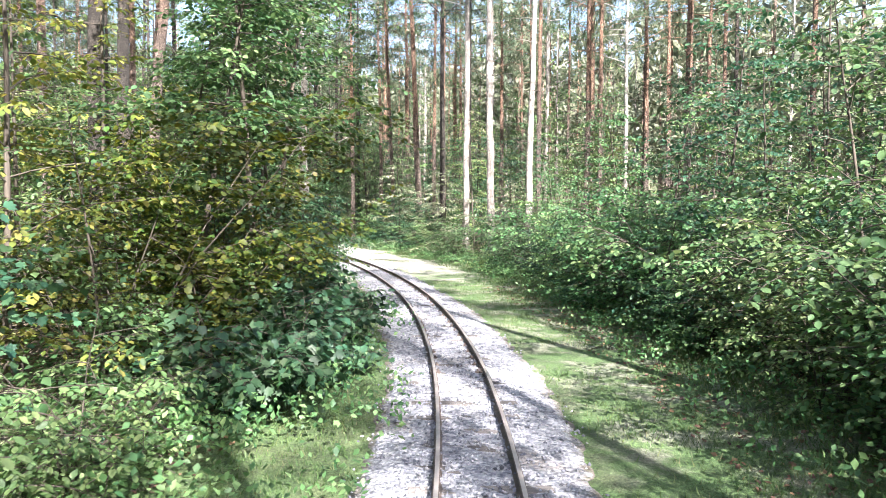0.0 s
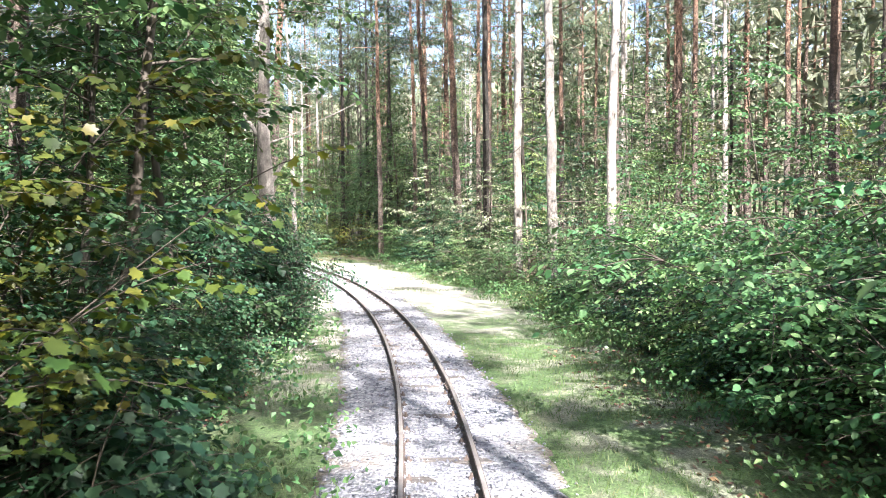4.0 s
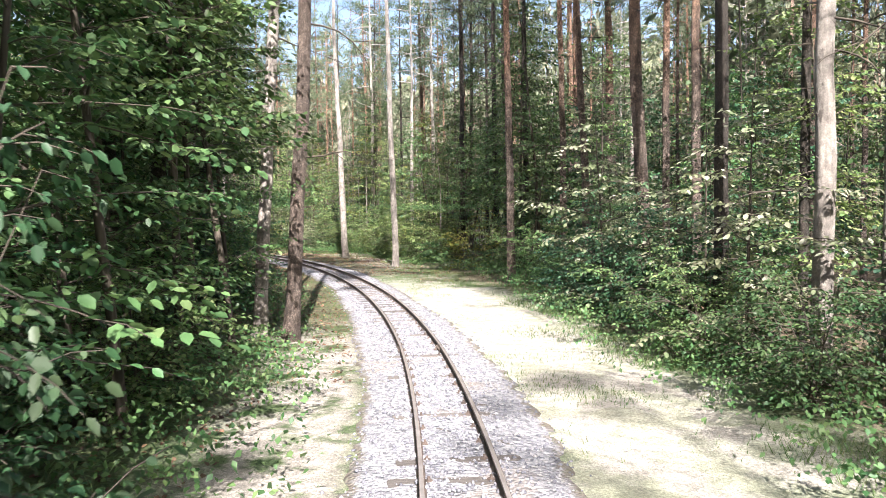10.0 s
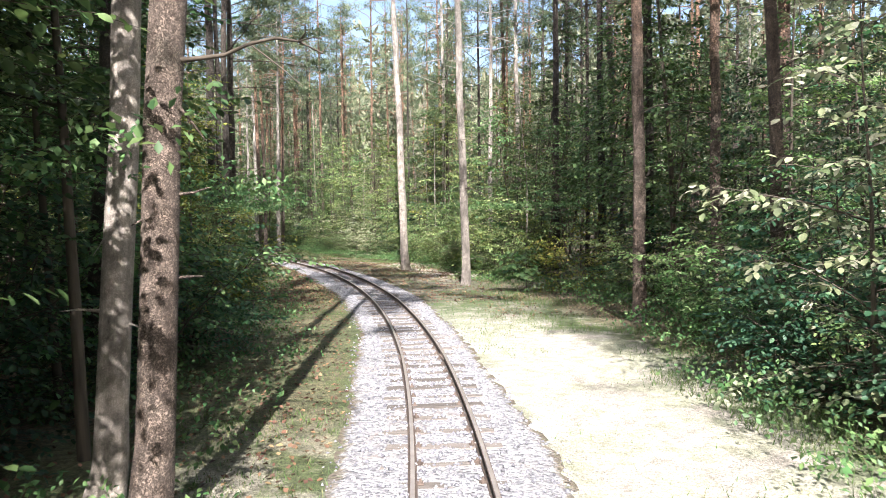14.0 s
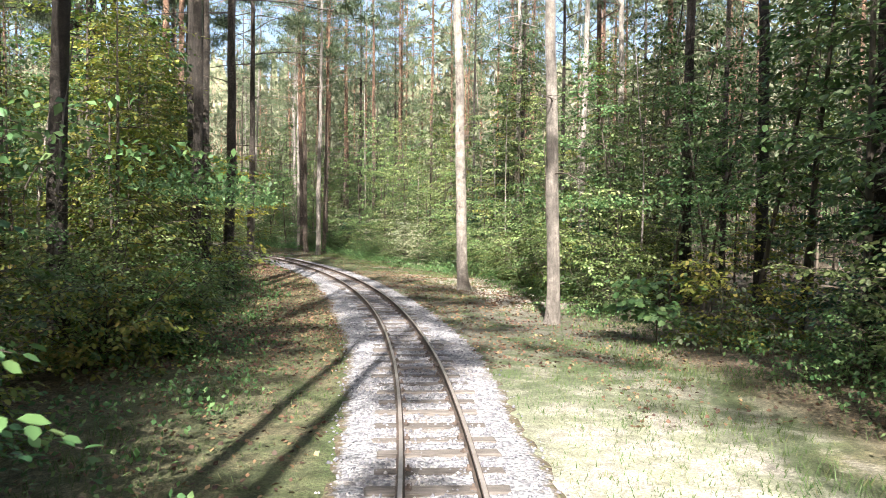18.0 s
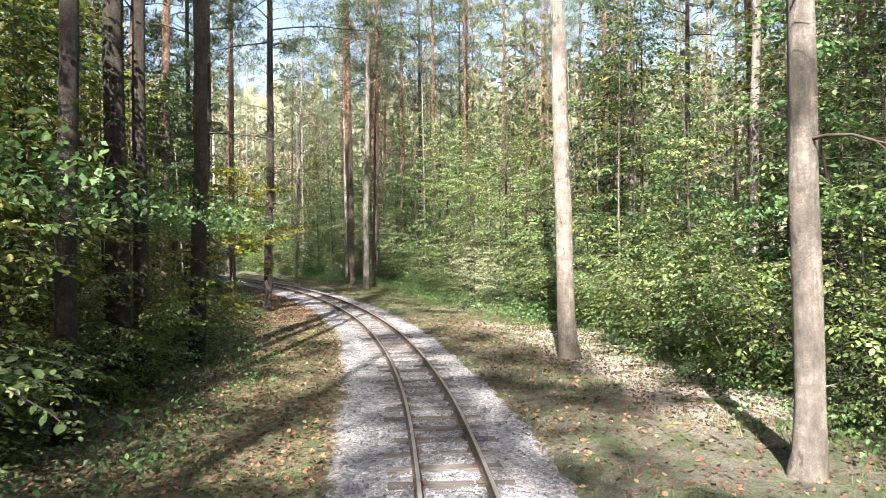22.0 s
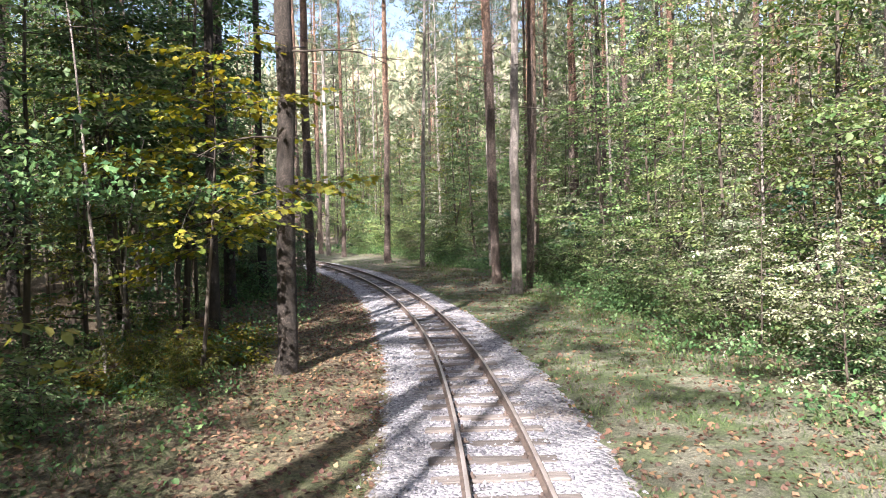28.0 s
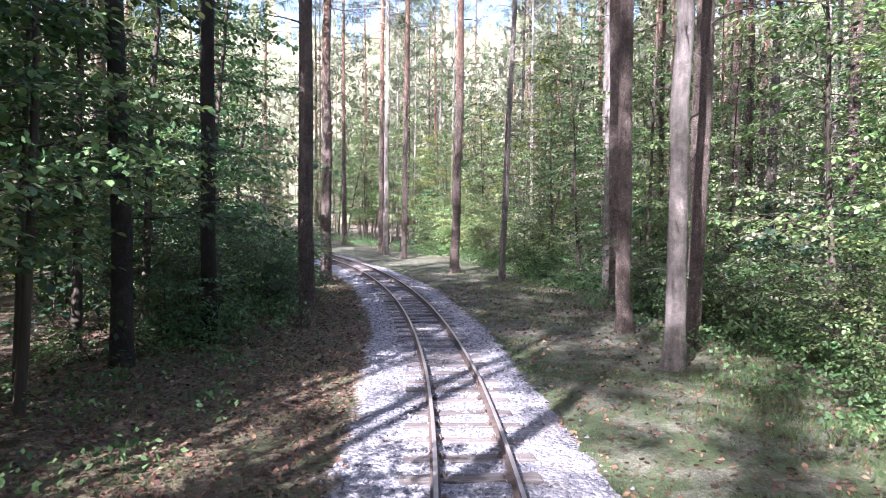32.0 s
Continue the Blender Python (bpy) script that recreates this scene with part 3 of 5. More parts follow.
def pine(seed, height, crown_from, bark, name, label, category, group, dead=6, per=8, wide=1.0, split=True):
    """A forest pine: straight tapered trunk 0.3 m thick, dead lower branches, high open crown."""
    rng = np.random.default_rng(seed)
    ob = thing(name, label, category, group)
    n = 22
    hs = np.concatenate([[-0.3, 0.0, 0.25], np.linspace(0.7, height, n - 3)])
    wander = np.cumsum(rng.normal(0, 0.022, (n, 2)), axis=0)
    wander -= wander[1]
    line = np.column_stack([wander, hs])
    rad = 0.15 * np.clip(1 - hs / (height * 1.05), 0.06, 1) ** 0.7 + 0.05 * np.exp(-np.clip(hs, 0, 9) / 0.25)
    tr = Tubes()
    tr.add(line, rad, 12, 0.03, rng)

    def on(z):
        return np.array([np.interp(z, hs, line[:, 0]), np.interp(z, hs, line[:, 1]), z])

    for _ in range(14):
        tr.add(curve_points(on(rng.uniform(0.8, crown_from)), rng.uniform(0, 6.28), rng.normal(0.1, 0.4), rng.uniform(0.2, 0.5), 4, 0.2, rng, 0.25), (0.02, 0.014, 0.009, 0.004), 4)
    t = Tubes()
    for _ in range(dead):
        t = Tubes() if split else t
        a = on(rng.uniform(2.5, crown_from))
        yaw = rng.uniform(0, 6.28)
        ln = rng.uniform(0.4, 2.0)
        b = curve_points(a, yaw, rng.normal(0.05, 0.3), ln, 7, 0.6, rng, 0.2)
        t.add(b, np.linspace(0.02, 0.005, 7), 4)
        for _ in range(3):
            s0 = b[rng.integers(2, 6)]
            t.add(curve_points(s0, yaw + rng.normal(0, 0.8), rng.normal(0, 0.4), ln * 0.4, 4, 0.3, rng, 0.2), np.linspace(0.008, 0.003, 4), 3)
        if split:
            part("dead_branch", t.mesh("dead_branch", TWIG), ob)
    if not split:
        tagged(part("branchwork", t.mesh("branchwork", TWIG), ob), kind="stuff")
    limbs, ends = tr, []
    count = int((height - crown_from) * 3.2)
    for i in range(count):
        k = (i + rng.uniform(0, 1)) / count
        z = crown_from + (height - crown_from) * k
        ln = (0.6 + 2.1 * math.sin(math.pi * min(1, 0.25 + 0.75 * k)) ** 0.8) * rng.uniform(0.55, 1.2) * wide
        b = curve_points(on(z), i * 2.4 + rng.normal(0, 0.5), rng.normal(0.25, 0.25), ln, 6, 0.2, rng)
        limbs.add(b, np.linspace(0.03, 0.008, 6), 4)
        ends += [b[4] + rng.normal(0, 0.2, 3), b[5]]
    part("trunk", tr.mesh("trunk", bark), ob)
    v, f = needle_tufts(rng, np.array(ends), int(per * 6.5), 0.26, 0.3, 0.14)
    part("crown", mesh_from("crown", v, f, [NEEDLE]), ob)
    return ob


rng = np.random.default_rng(11)

# places that the sun reaches: s, d, height
SUN_START = ((-4, -3, 1), (-3, 1, 0), (-1, -3, 1.5), (2, -3, 2), (2, 1.5, 0), (7, 1.5, 0), (12, -3, 4), (14, -4, 7), (14, 5, 1.5), (16, -4, 4), (16, 1.5, 0), (17, 6, 2), (18, 5, 2.5))
SUN_SAND = ((20, -4.5, 7), (20, -4, 4), (20, 1.5, 0), (20, 7, 3), (22, 5, 2.5), (22, 9, 5), (23, 2, 0), (24, -5, 4), (24, 6.5, 2), (25, 8, 4), (26, -5, 7), (26, 1, 0), (27, 5.5, 3), (28, -5.5, 4), (28, 3, 0), (28, 10, 5), (29, 7, 3), (30, 2, 0), (32, 0.5, 0), (32, 6.5, 2), (34, 2, 0))
SUN_BEND = ((36, 9, 8), (38, -5, 2), (41, -5, 2), (44, -5.5, 3), (44, 9, 8), (46, -5.5, 3.5), (47, -2.5, 0), (48, 4, 0), (48, 6.5, 3), (49, -3.2, 0), (50, -6, 4), (50, 3.8, 0), (50, 8, 8), (51, -2.5, 0), (52, 9, 6), (53, 3.6, 0), (54, -6, 4), (54, -2.6, 0), (54, 4.6, 0), (56, -2.5, 0), (56, 6.5, 2), (58, -5, 4), (58, 8, 4))
SUN_END = ((60, -3, 0), (60, 6.5, 3), (62, -5, 5), (62, -3.4, 0), (62, 8, 4), (64, 5.5, 1.5), (66, -5, 4), (66, -3.5, 0), (66, 2, 0), (66, 8, 4), (68, 6, 3), (70, 4, 0), (73, 6, 2), (74, 5, 6), (75, 8, 4), (77, 10, 4), (78, 6.5, 2.5), (80, -5, 5), (81, 9, 4), (82, -4, 3), (84, 6.5, 3), (86, -4, 4), (89, 5, 3), (90, 8, 7), (95, 4, 6))
SUNNY = SUN_START + SUN_SAND + SUN_BEND + SUN_END


def in_the_sun(s, d, low, high, wide):
    """Whether a crown at (s, d) would stand between the sun and one of the sunny places."""
    x, y = at(s, d)
    hx, hy = sun_dir.x / math.hypot(sun_dir.x, sun_dir.y), sun_dir.y / math.hypot(sun_dir.x, sun_dir.y)
    for a, b, z in SUNNY:
        px, py = at(a, b)
        t = (x - px) * hx + (y - py) * hy
        off = abs((x - px) * hy - (y - py) * hx)
        if t > 0.8 and off < wide and low < z + t * math.tan(radians(SUN_EL)) < high:
            return True
    return False

REACH = {}


def note_reach(ob, v, low=0.0):
    """Keeps how far a plant's leaves spread, so that it never hangs over the rails."""
    near = v[v[:, 2] < 4.0] if low < 3.0 else v[:0]
    if len(near):
        REACH[ob.name] = float(np.percentile(np.hypot(near[:, 0], near[:, 1]), 99)) - 0.1



def place(ob, s, d, turn=0.0, size=1.0, tall=None, lean=0.0, used=set()):
    """Puts a thing at (s, d): the built one first, copies after that. lean: sideways metres per metre, to the outer side."""
    if ob.name in REACH:
        least = 1.2 + REACH[ob.name] * size
        d = max(d, least) if d > 0 else min(d, -least)
    x, y = at(s, d)
    z = float(floor_z(s, d))
    h = float(heading(np.array(float(s))))
    side = Vector((math.cos(h), math.sin(h), 0))
    sh = Matrix.Identity(4)
    sh[0][2], sh[1][2] = side.x * lean, side.y * lean
    m = Matrix.Translation((float(x), float(y), z)) @ sh @ Matrix.Rotation(turn, 4, "Z") @ Matrix.Diagonal((size, size, tall or size, 1))
    if ob.name not in used:
        used.add(ob.name)
        ob.matrix_basis = m
        return ob
    return copy_thing_plain(ob, m)


def copy_thing_plain(ob, m):
    keep = ob.matrix_basis.copy()
    ob.matrix_basis = Matrix.Identity(4)
    c = copy_thing(ob, m)
    ob.matrix_basis = keep
    return c


# ---- the ground ----
def lay_uv(me, co):
    """Keeps a place along and across the line at each corner."""
    uv = me.uv_layers.new(name="along")
    idx = np.zeros(len(me.loops), np.int32)
    me.loops.foreach_get("vertex_index", idx)
    uv.data.foreach_set("uv", co[idx].astype(np.float32).ravel())


def build_ground():
    ss = np.concatenate([np.arange(-85, -14, 3.0), np.arange(-14, 100, 0.4), np.arange(100, 235, 3.0)])
    dd = np.concatenate([np.arange(-78, -10, 4.0), np.arange(-10, -1, 0.35), [-0.8, 0, 0.8], np.arange(1.05, 10, 0.35), np.arange(10, 120, 5.0)])
    S, D = np.meshgrid(ss, dd, indexing="ij")
    x, y = at(S.ravel(), D.ravel())
    z = floor_z(S.ravel(), D.ravel())
    rim = (D.ravel() <= dd[0]) | (D.ravel() >= dd[-1]) | (S.ravel() <= ss[0]) | (S.ravel() >= ss[-1])
    z = np.where(rim, -0.9, z)
    nd = len(dd)
    i = (np.arange(len(ss) - 1)[:, None] * nd + np.arange(nd - 1)).ravel()
    f = np.stack([i, i + 1, i + nd + 1, i + nd], 1)[:, ::-1]
    v = np.column_stack([x, y, z])
    n0 = len(v)
    v = np.concatenate([v, [[-900, -900, -0.8], [900, -900, -0.8], [900, 900, -0.8], [-900, 900, -0.8]]])
    f = np.concatenate([f, [[n0, n0 + 1, n0 + 2, n0 + 3]]])
    me = smooth(mesh_from("ground", v, f, [GROUND]))
    lay_uv(me, np.concatenate([np.column_stack([S.ravel(), D.ravel()]), [[0, 50]] * 4]))
    tagged(new("ground", me), "forest floor of grass, sand and leaf litter beside the track", "ground", kind="structure")


build_ground()


# ---- ballast ----
def ballast_half(s, side):
    return 1.03 + 0.2 * np.clip((s - 36) / 10, 0, 1) + 0.07 * np.sin(s * 0.31 + side) + 0.03 * np.sin(s * 0.9 + side * 2) + 0.02 * np.sin(s * 2.3 + side)


def ballast_z(s, d):
    k = np.abs(d) / ballast_half(s, np.sign(d))
    low = 0.024 * np.clip((s - 22) / 16, 0, 1) * np.clip((0.8 - k) / 0.2, 0, 1)
    return -0.094 - low - 0.06 * np.clip((k - 0.55) / 0.45, 0, 1) ** 1.5 + 0.008 * np.sin(s * 9 + d * 7) + 0.008 * np.sin(s * 15 - d * 12)


def build_ballast():
    ss = np.arange(-30, 125, 0.22)
    kk = np.array([-1.06, -1, -0.85, -0.7, -0.55, -0.4, -0.25, -0.1, 0.1, 0.25, 0.4, 0.55, 0.7, 0.85, 1, 1.06])
    S, K = np.meshgrid(ss, kk, indexing="ij")
    D = K * ballast_half(S, np.sign(K))
    z = ballast_z(S, D)
    z[:, 0] = z[:, -1] = -0.32
    x, y = at(S.ravel(), D.ravel())
    nd = len(kk)
    i = (np.arange(len(ss) - 1)[:, None] * nd + np.arange(nd - 1)).ravel()
    f = np.stack([i + nd, i + nd + 1, i + 1, i], 1)
    me = smooth(mesh_from("ballast", np.column_stack([x, y, z.ravel()]), f, [GRAVEL]))
    lay_uv(me, np.column_stack([S.ravel(), K.ravel()]))
    tagged(new("ballast_bed", me), "pale grey crushed stone bed under the narrow track", "ballast", kind="structure")
    r = np.random.default_rng(5)
    n = 42000
    s = r.uniform(-10, 88, n)
    d = r.normal(0, 0.62, n)
    on_bed = np.abs(d) < ballast_half(s, np.sign(d)) + np.abs(r.normal(0, 0.06, n))
    s, d = s[on_bed], d[on_bed]
    n = len(s)
    x, y = at(s, d)
    inside = np.abs(d) < ballast_half(s, np.sign(d))
    z = np.where(inside, ballast_z(s, d), floor_z(s, d)) + 0.004
    base = np.array([[1, 0, 0], [0, 1, 0], [-1, 0, 0], [0, -1, 0], [0, 0, 0.8], [0, 0, -0.8]])
    tri = np.array([[0, 1, 4], [1, 2, 4], [2, 3, 4], [3, 0, 4], [1, 0, 5], [2, 1, 5], [3, 2, 5], [0, 3, 5]])
    size = r.uniform(0.011, 0.028, n)
    shape = base[None] * (size[:, None, None] * r.uniform(0.6, 1.3, (n, 6, 1)))
    a = r.uniform(0, 6.28, n)
    ca, sa = np.cos(a), np.sin(a)
    rot = np.stack([np.stack([ca, -sa, 0 * a], 1), np.stack([sa, ca, 0 * a], 1), np.stack([0 * a, 0 * a, 1 + 0 * a], 1)], 1)
    shape = np.einsum("nij,nkj->nki", rot, shape) + np.column_stack([x, y, z])[:, None]
    f = (np.arange(n)[:, None, None] * 6 + tri).reshape(-1, 3)
    me = mesh_from("loose_stones", shape.reshape(-1, 3), f, [STONE])
    tagged(new("loose_stones", me), "loose grey crushed stones lying on the ballast bed", "gravel", kind="stuff")


build_ballast()


# ---- railway track: two light rails on wooden sleepers ----
def build_track():
    track = thing("railway_track", "rusty narrow-gauge rails on weathered wooden sleepers", "railway track")
    prof = np.array([(-0.04, -0.095), (0.04, -0.095), (0.04, -0.088), (0.008, -0.078), (0.007, -0.03), (0.0235, -0.022), (0.0235, -0.003), (0.018, 0.0), (-0.018, 0.0), (-0.0235, -0.003), (-0.0235, -0.022), (-0.007, -0.03), (-0.008, -0.078), (-0.04, -0.088)])
    m = len(prof)
    for side in (-1, 1):
        start = -16.0
        while start < 112:
            ss = np.linspace(start, start + 7.985, 25)
            # light rails bend a little at their joints
            kink = 0.012 * np.abs(np.linspace(-1, 1, 25)) ** 3 * (1 if side > 0 else 0.6)
            rows = []
            for s, kk in zip(ss, kink):
                x, y = at(s, side * 0.325 + prof[:, 0] + kk)
                rows.append(np.column_stack([x, y, prof[:, 1] - abs(kk) * 0.5]))
            v = np.concatenate(rows)
            i = np.arange(24)[:, None] * m
            j = np.arange(m)
            f = np.stack([i + j, i + (j + 1) % m, i + m + (j + 1) % m, i + m + j], -1).reshape(-1, 4)
            top = np.tile(np.isin(j, (7,)), 24)
            rail = part("rail", mesh_from("rail", v, f, [RUST, RAIL_TOP], index=top.astype(int)), track, "rusty steel rail with a worn bright top")
            # joint bars and bolts at the rail ends
            for flank in (-1, 1):
                bm = bmesh.new()
                bmesh.ops.create_cube(bm, size=1.0, matrix=Matrix.Diagonal((0.012, 0.42, 0.045, 1)))
                for k3 in (-0.15, -0.05, 0.05, 0.15):
                    bmesh.ops.create_cone(bm, cap_ends=True, segments=6, radius1=0.013, radius2=0.012, depth=0.02, matrix=pose(flank * 0.012, k3, 0, 0, 90, 0))
                me = bpy.data.meshes.new("joint_bar")
                bm.to_mesh(me)
                bm.free()
                me.materials.append(RUST)
                o = part("joint_bar", me, rail)
                x, y = at(start, side * 0.325 + flank * 0.018)
                o.matrix_basis = pose(float(x), float(y), -0.052, 0, 0, math.degrees(float(heading(np.array(start)))))
            start += 8.0
    r = random.Random(3)
    meshes = []
    for _ in range(6):
        bm = bmesh.new()
        bmesh.ops.create_cube(bm, size=1.0, matrix=Matrix.Diagonal((r.uniform(1.12, 1.25), r.uniform(0.13, 0.18), 0.11, 1)))
        bmesh.ops.bevel(bm, geom=bm.edges[:], offset=0.012, segments=1, affect="EDGES")
        for v in bm.verts:
            v.co += Vector((r.uniform(-0.01, 0.01), r.uniform(-0.01, 0.01), r.uniform(-0.006, 0.006)))
        me = bpy.data.meshes.new("sleeper")
        bm.to_mesh(me)
        bm.free()
        me.materials.append(SLEEPER)
        meshes.append(me)
    bm = bmesh.new()
    bmesh.ops.create_cube(bm, size=1.0, matrix=Matrix.Diagonal((0.05, 0.05, 0.02, 1)))
    bmesh.ops.create_cone(bm, cap_ends=True, segments=6, radius1=0.016, radius2=0.012, depth=0.035, matrix=pose(0, 0, 0.02))
    spike = bpy.data.meshes.new("spike")
    bm.to_mesh(spike)
    bm.free()
    spike.materials.append(RUST)
    s = -10.0
    while s < 100:
        s += 0.5 + r.uniform(-0.05, 0.05)
        o = part("sleeper", meshes[r.randrange(6)], track)
        off = r.uniform(-0.04, 0.04)
        x, y = at(s, off)
        o.matrix_basis = pose(float(x), float(y), -0.15 + r.uniform(-0.012, 0.006), 0, 0, math.degrees(float(heading(np.array(s)))) + r.uniform(-3, 3))
        if 0 < s < 72:
            for d in (-0.26, 0.26):
                x, y = at(s, d)
                p = part("spike", spike, o)
                p.matrix_basis = o.matrix_basis.inverted() @ pose(float(x), float(y), -0.085, 0, 0, r.uniform(0, 90))


build_track()


# ---- trees that stand by themselves along the line ----
PINES = [pine(101 + i, 21 + i * 1.1, 10.5 + (i % 3), BARK_PINE, "pine_tree", "tall forest pine with grey-brown bark turning orange higher up", "tree", "pines along the track") for i in range(4)]
PALES = [pine(131 + i, 20 + i, 10.0, BARK_PALE, "pale_pine_tree", "tall pine with pale grey flaking bark beside the track", "tree", "pines along the track", dead=4) for i in range(2)]
DARKS = [pine(151 + i, 20 + i * 2, 10.0, BARK_SHADED, "dark_pine_tree", "pine with rough bark darkened for shade among the bushes", "tree", "pines along the track", dead=5, per=10) for i in range(2)]
# crown above the view, widened to throw shade on the track
BROAD = [pine(172, 21, 8.5, BARK_PINE, "broad_pine_tree", "pine whose crown is widened over the track to shade it", "tree", "pines along the track", dead=7, per=24, wide=1.55)]
# these two kinds keep crowns small and high to let sun through
THIN = [pine(173, 20, 15.0, BARK_SHADED, "thin_pine_tree", "dark slender pine with a small high crown", "tree", "pines along the track", dead=7, per=7)]
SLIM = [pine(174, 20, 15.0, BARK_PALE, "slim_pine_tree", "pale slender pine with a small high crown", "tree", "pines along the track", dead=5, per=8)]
# crown above the view, widened to throw shade on verge and ballast
SHADY = [pine(176, 21, 8.5, BARK_SHADED, "broad_dark_pine_tree", "pine darkened for shade, its crown widened to shade the verge", "tree", "pines along the track", dead=7, per=22, wide=1.5)]
KINDS = {"P": PINES, "W": PALES, "D": DARKS, "B": BROAD, "T": THIN, "V": SLIM, "C": SHADY}


def stand(rows):
    for s, d, thick, lean, kind in rows:
        pick = KINDS[kind][rng.integers(len(KINDS[kind]))]
        place(pick, s, d, rng.uniform(0, 6.28), thick / 0.3, rng.uniform(0.92, 1.12), lean)


def forked_tree():
    """A broad-leaved tree with a thick pale trunk, a strong side limb and leaves above."""
    r = np.random.default_rng(31)
    ob = thing("forked_tree", "pale scarred tree trunk with one strong side limb above bushes", "tree")
    t = Tubes()
    hs = np.array([-0.3, 0, 0.3, 0.8, 1.4, 2.0, 2.6, 3.1, 3.7, 4.5, 6, 8, 10, 12.5])
    line = np.column_stack([0.04 * np.sin(hs * 1.3) - 0.012 * hs, 0.05 * np.sin(hs * 0.9), hs])
    t.add(line, np.array([0.24, 0.2, 0.17, 0.15, 0.145, 0.14, 0.145, 0.16, 0.125, 0.115, 0.1, 0.08, 0.055, 0.02]), 14, 0.035, r)
    t.add(curve_points((0.02, 0, 2.95), 0.1, 0.85, 0.6, 6, -0.2, r, 0.1), np.linspace(0.05, 0.032, 6), 8)
    t.add(curve_points((0.03, 0, 3.75), 0.3, 0.35, 2.4, 8, 0.1, r, 0.15), np.linspace(0.022, 0.008, 8), 6)
    t.add(curve_points((0.0, 0, 3.6), 2.6, 0.9, 3.0, 8, 0.2, r, 0.12), np.linspace(0.05, 0.012, 8), 6)
    part("trunk", t.mesh("trunk", BARK_PALE), ob)
    tw, spots = Tubes(), []
    for i in range(46):
        z = r.uniform(5.5, 12)
        br = curve_points((0, 0, z), i * 2.4, r.normal(0.3, 0.25), r.uniform(0.9, 2.6), 6, 0.5, r)
        tw.add(br, np.linspace(0.018, 0.004, 6), 4)
        kk = r.uniform(0.25, 1.1, 75)
        p = np.stack([np.interp(kk, np.linspace(0, 1, 6), br[:, j]) for j in range(3)], 1)
        spots.append(p + r.normal(0, 1, (75, 3)) * np.array([0.3, 0.3, 0.14]))
    tagged(part("branchwork", tw.mesh("branchwork", TWIG), ob), kind="stuff")
    v, f = leaf_arrays(r, np.concatenate(spots), 0.11, shape="oval")
    part("foliage", mesh_from("foliage", v, f, [LEAF_GREEN]), ob)
    return ob


FORKED = forked_tree()
place(FORKED, 14.0, -2.38, float(heading(np.array(14.0))), 1.0, 1.0, 0.0)

# first quarter
stand([
    (6.1, -6.6, 0.36, 0.05, "D"), (10.4, -7.0, 0.36, 0.02, "D"),
    (15.4, 5.4, 0.25, 0.01, "W"), (19.0, 5.45, 0.32, -0.01, "W"), (21.5, 5.4, 0.29, -0.02, "W"),
    (22.1, 6.8, 0.16, 0.0, "W"), (21.1, 8.6, 0.24, -0.02, "P"), (17.2, 13.1, 0.33, -0.02, "P"),
    (22.8, 12.2, 0.3, -0.01, "P"), (24.5, 11.0, 0.24, 0.0, "W"), (27.8, 16.3, 0.35, -0.01, "P"),
    (26.7, 19.3, 0.35, -0.02, "P"), (31.0, 12.5, 0.28, 0.0, "P"),
])
# second quarter
stand([
    (25.8, -2.2, 0.28, 0.125, "B"), (26.6, -2.85, 0.26, 0.115, "W"), (27.5, -5.0, 0.3, 0.1, "T"),
    # pines at s = 13.2 and 10.2 are added behind bushes for shade
    (31.1, -4.6, 0.3, 0.1, "C"), (13.2, -6.8, 0.28, 0.12, "P"), (10.2, -6.6, 0.28, 0.2, "P"), (24.5, -5.0, 0.3, 0.02, "T"), (24.2, -6.4, 0.22, -0.01, "T"),
    # pines at s = 33.0 and 37.2 are added to shade the track ahead
    (35.7, 5.05, 0.29, -0.05, "P"), (33.0, 6.6, 0.25, -0.1, "P"), (37.2, 7.8, 0.27, -0.03, "P"), (29.7, 6.6, 0.36, -0.07, "P"), (29.6, 7.9, 0.26, -0.01, "P"),
    (24.3, 5.4, 0.27, -0.01, "D"), (23.4, 6.3, 0.17, 0.02, "D"), (37.9, 10.1, 0.4, -0.03, "P"),
    (36.8, 13.1, 0.38, 0.0, "P"), (42.6, -5.9, 0.36, 0.02, "T"), (39.2, -6.1, 0.32, 0.01, "T"),
    (33.5, 9.4, 0.26, -0.01, "P"), (41.0, 8.0, 0.26, 0.0, "D"),
])
# third quarter
stand([
    (51.45, 3.08, 0.34, -0.05, "V"), (44.7, 3.4, 0.29, -0.055, "V"), 
    # broad pines at d = -8 to -9 are added to shade the ballast
    (46.8, -4.3, 0.26, 0.03, "T"), (60.7, -5.6, 0.3, 0.03, "P"), (56.5, -8.2, 0.28, 0.0, "C"), (59.5, -9.0, 0.28, 0.0, "C"), (62.6, -8.4, 0.28, 0.0, "C"), (66.2, -8.0, 0.27, 0.0, "C"), (69.6, -8.6, 0.27, 0.0, "C"), (68.3, -4.4, 0.23, 0.02, "T"), (47.0, 7.8, 0.3, -0.02, "D"), (48.9, 11.4, 0.34, -0.02, "D"),
    (50.2, -4.65, 0.36, -0.03, "T"), (50.6, -4.4, 0.25, -0.02, "T"), (53.0, -4.0, 0.32, 0.02, "C"),
    (58.5, -6.2, 0.3, 0.02, "P"), (56.6, 10.6, 0.27, -0.02, "P"),
    (52.0, 7.2, 0.22, 0.0, "W"), (55.0, 12.5, 0.3, 0.0, "P"), (45.5, 8.8, 0.3, 0.0, "D"),
    (43.0, 11.5, 0.3, 0.0, "P"),
])
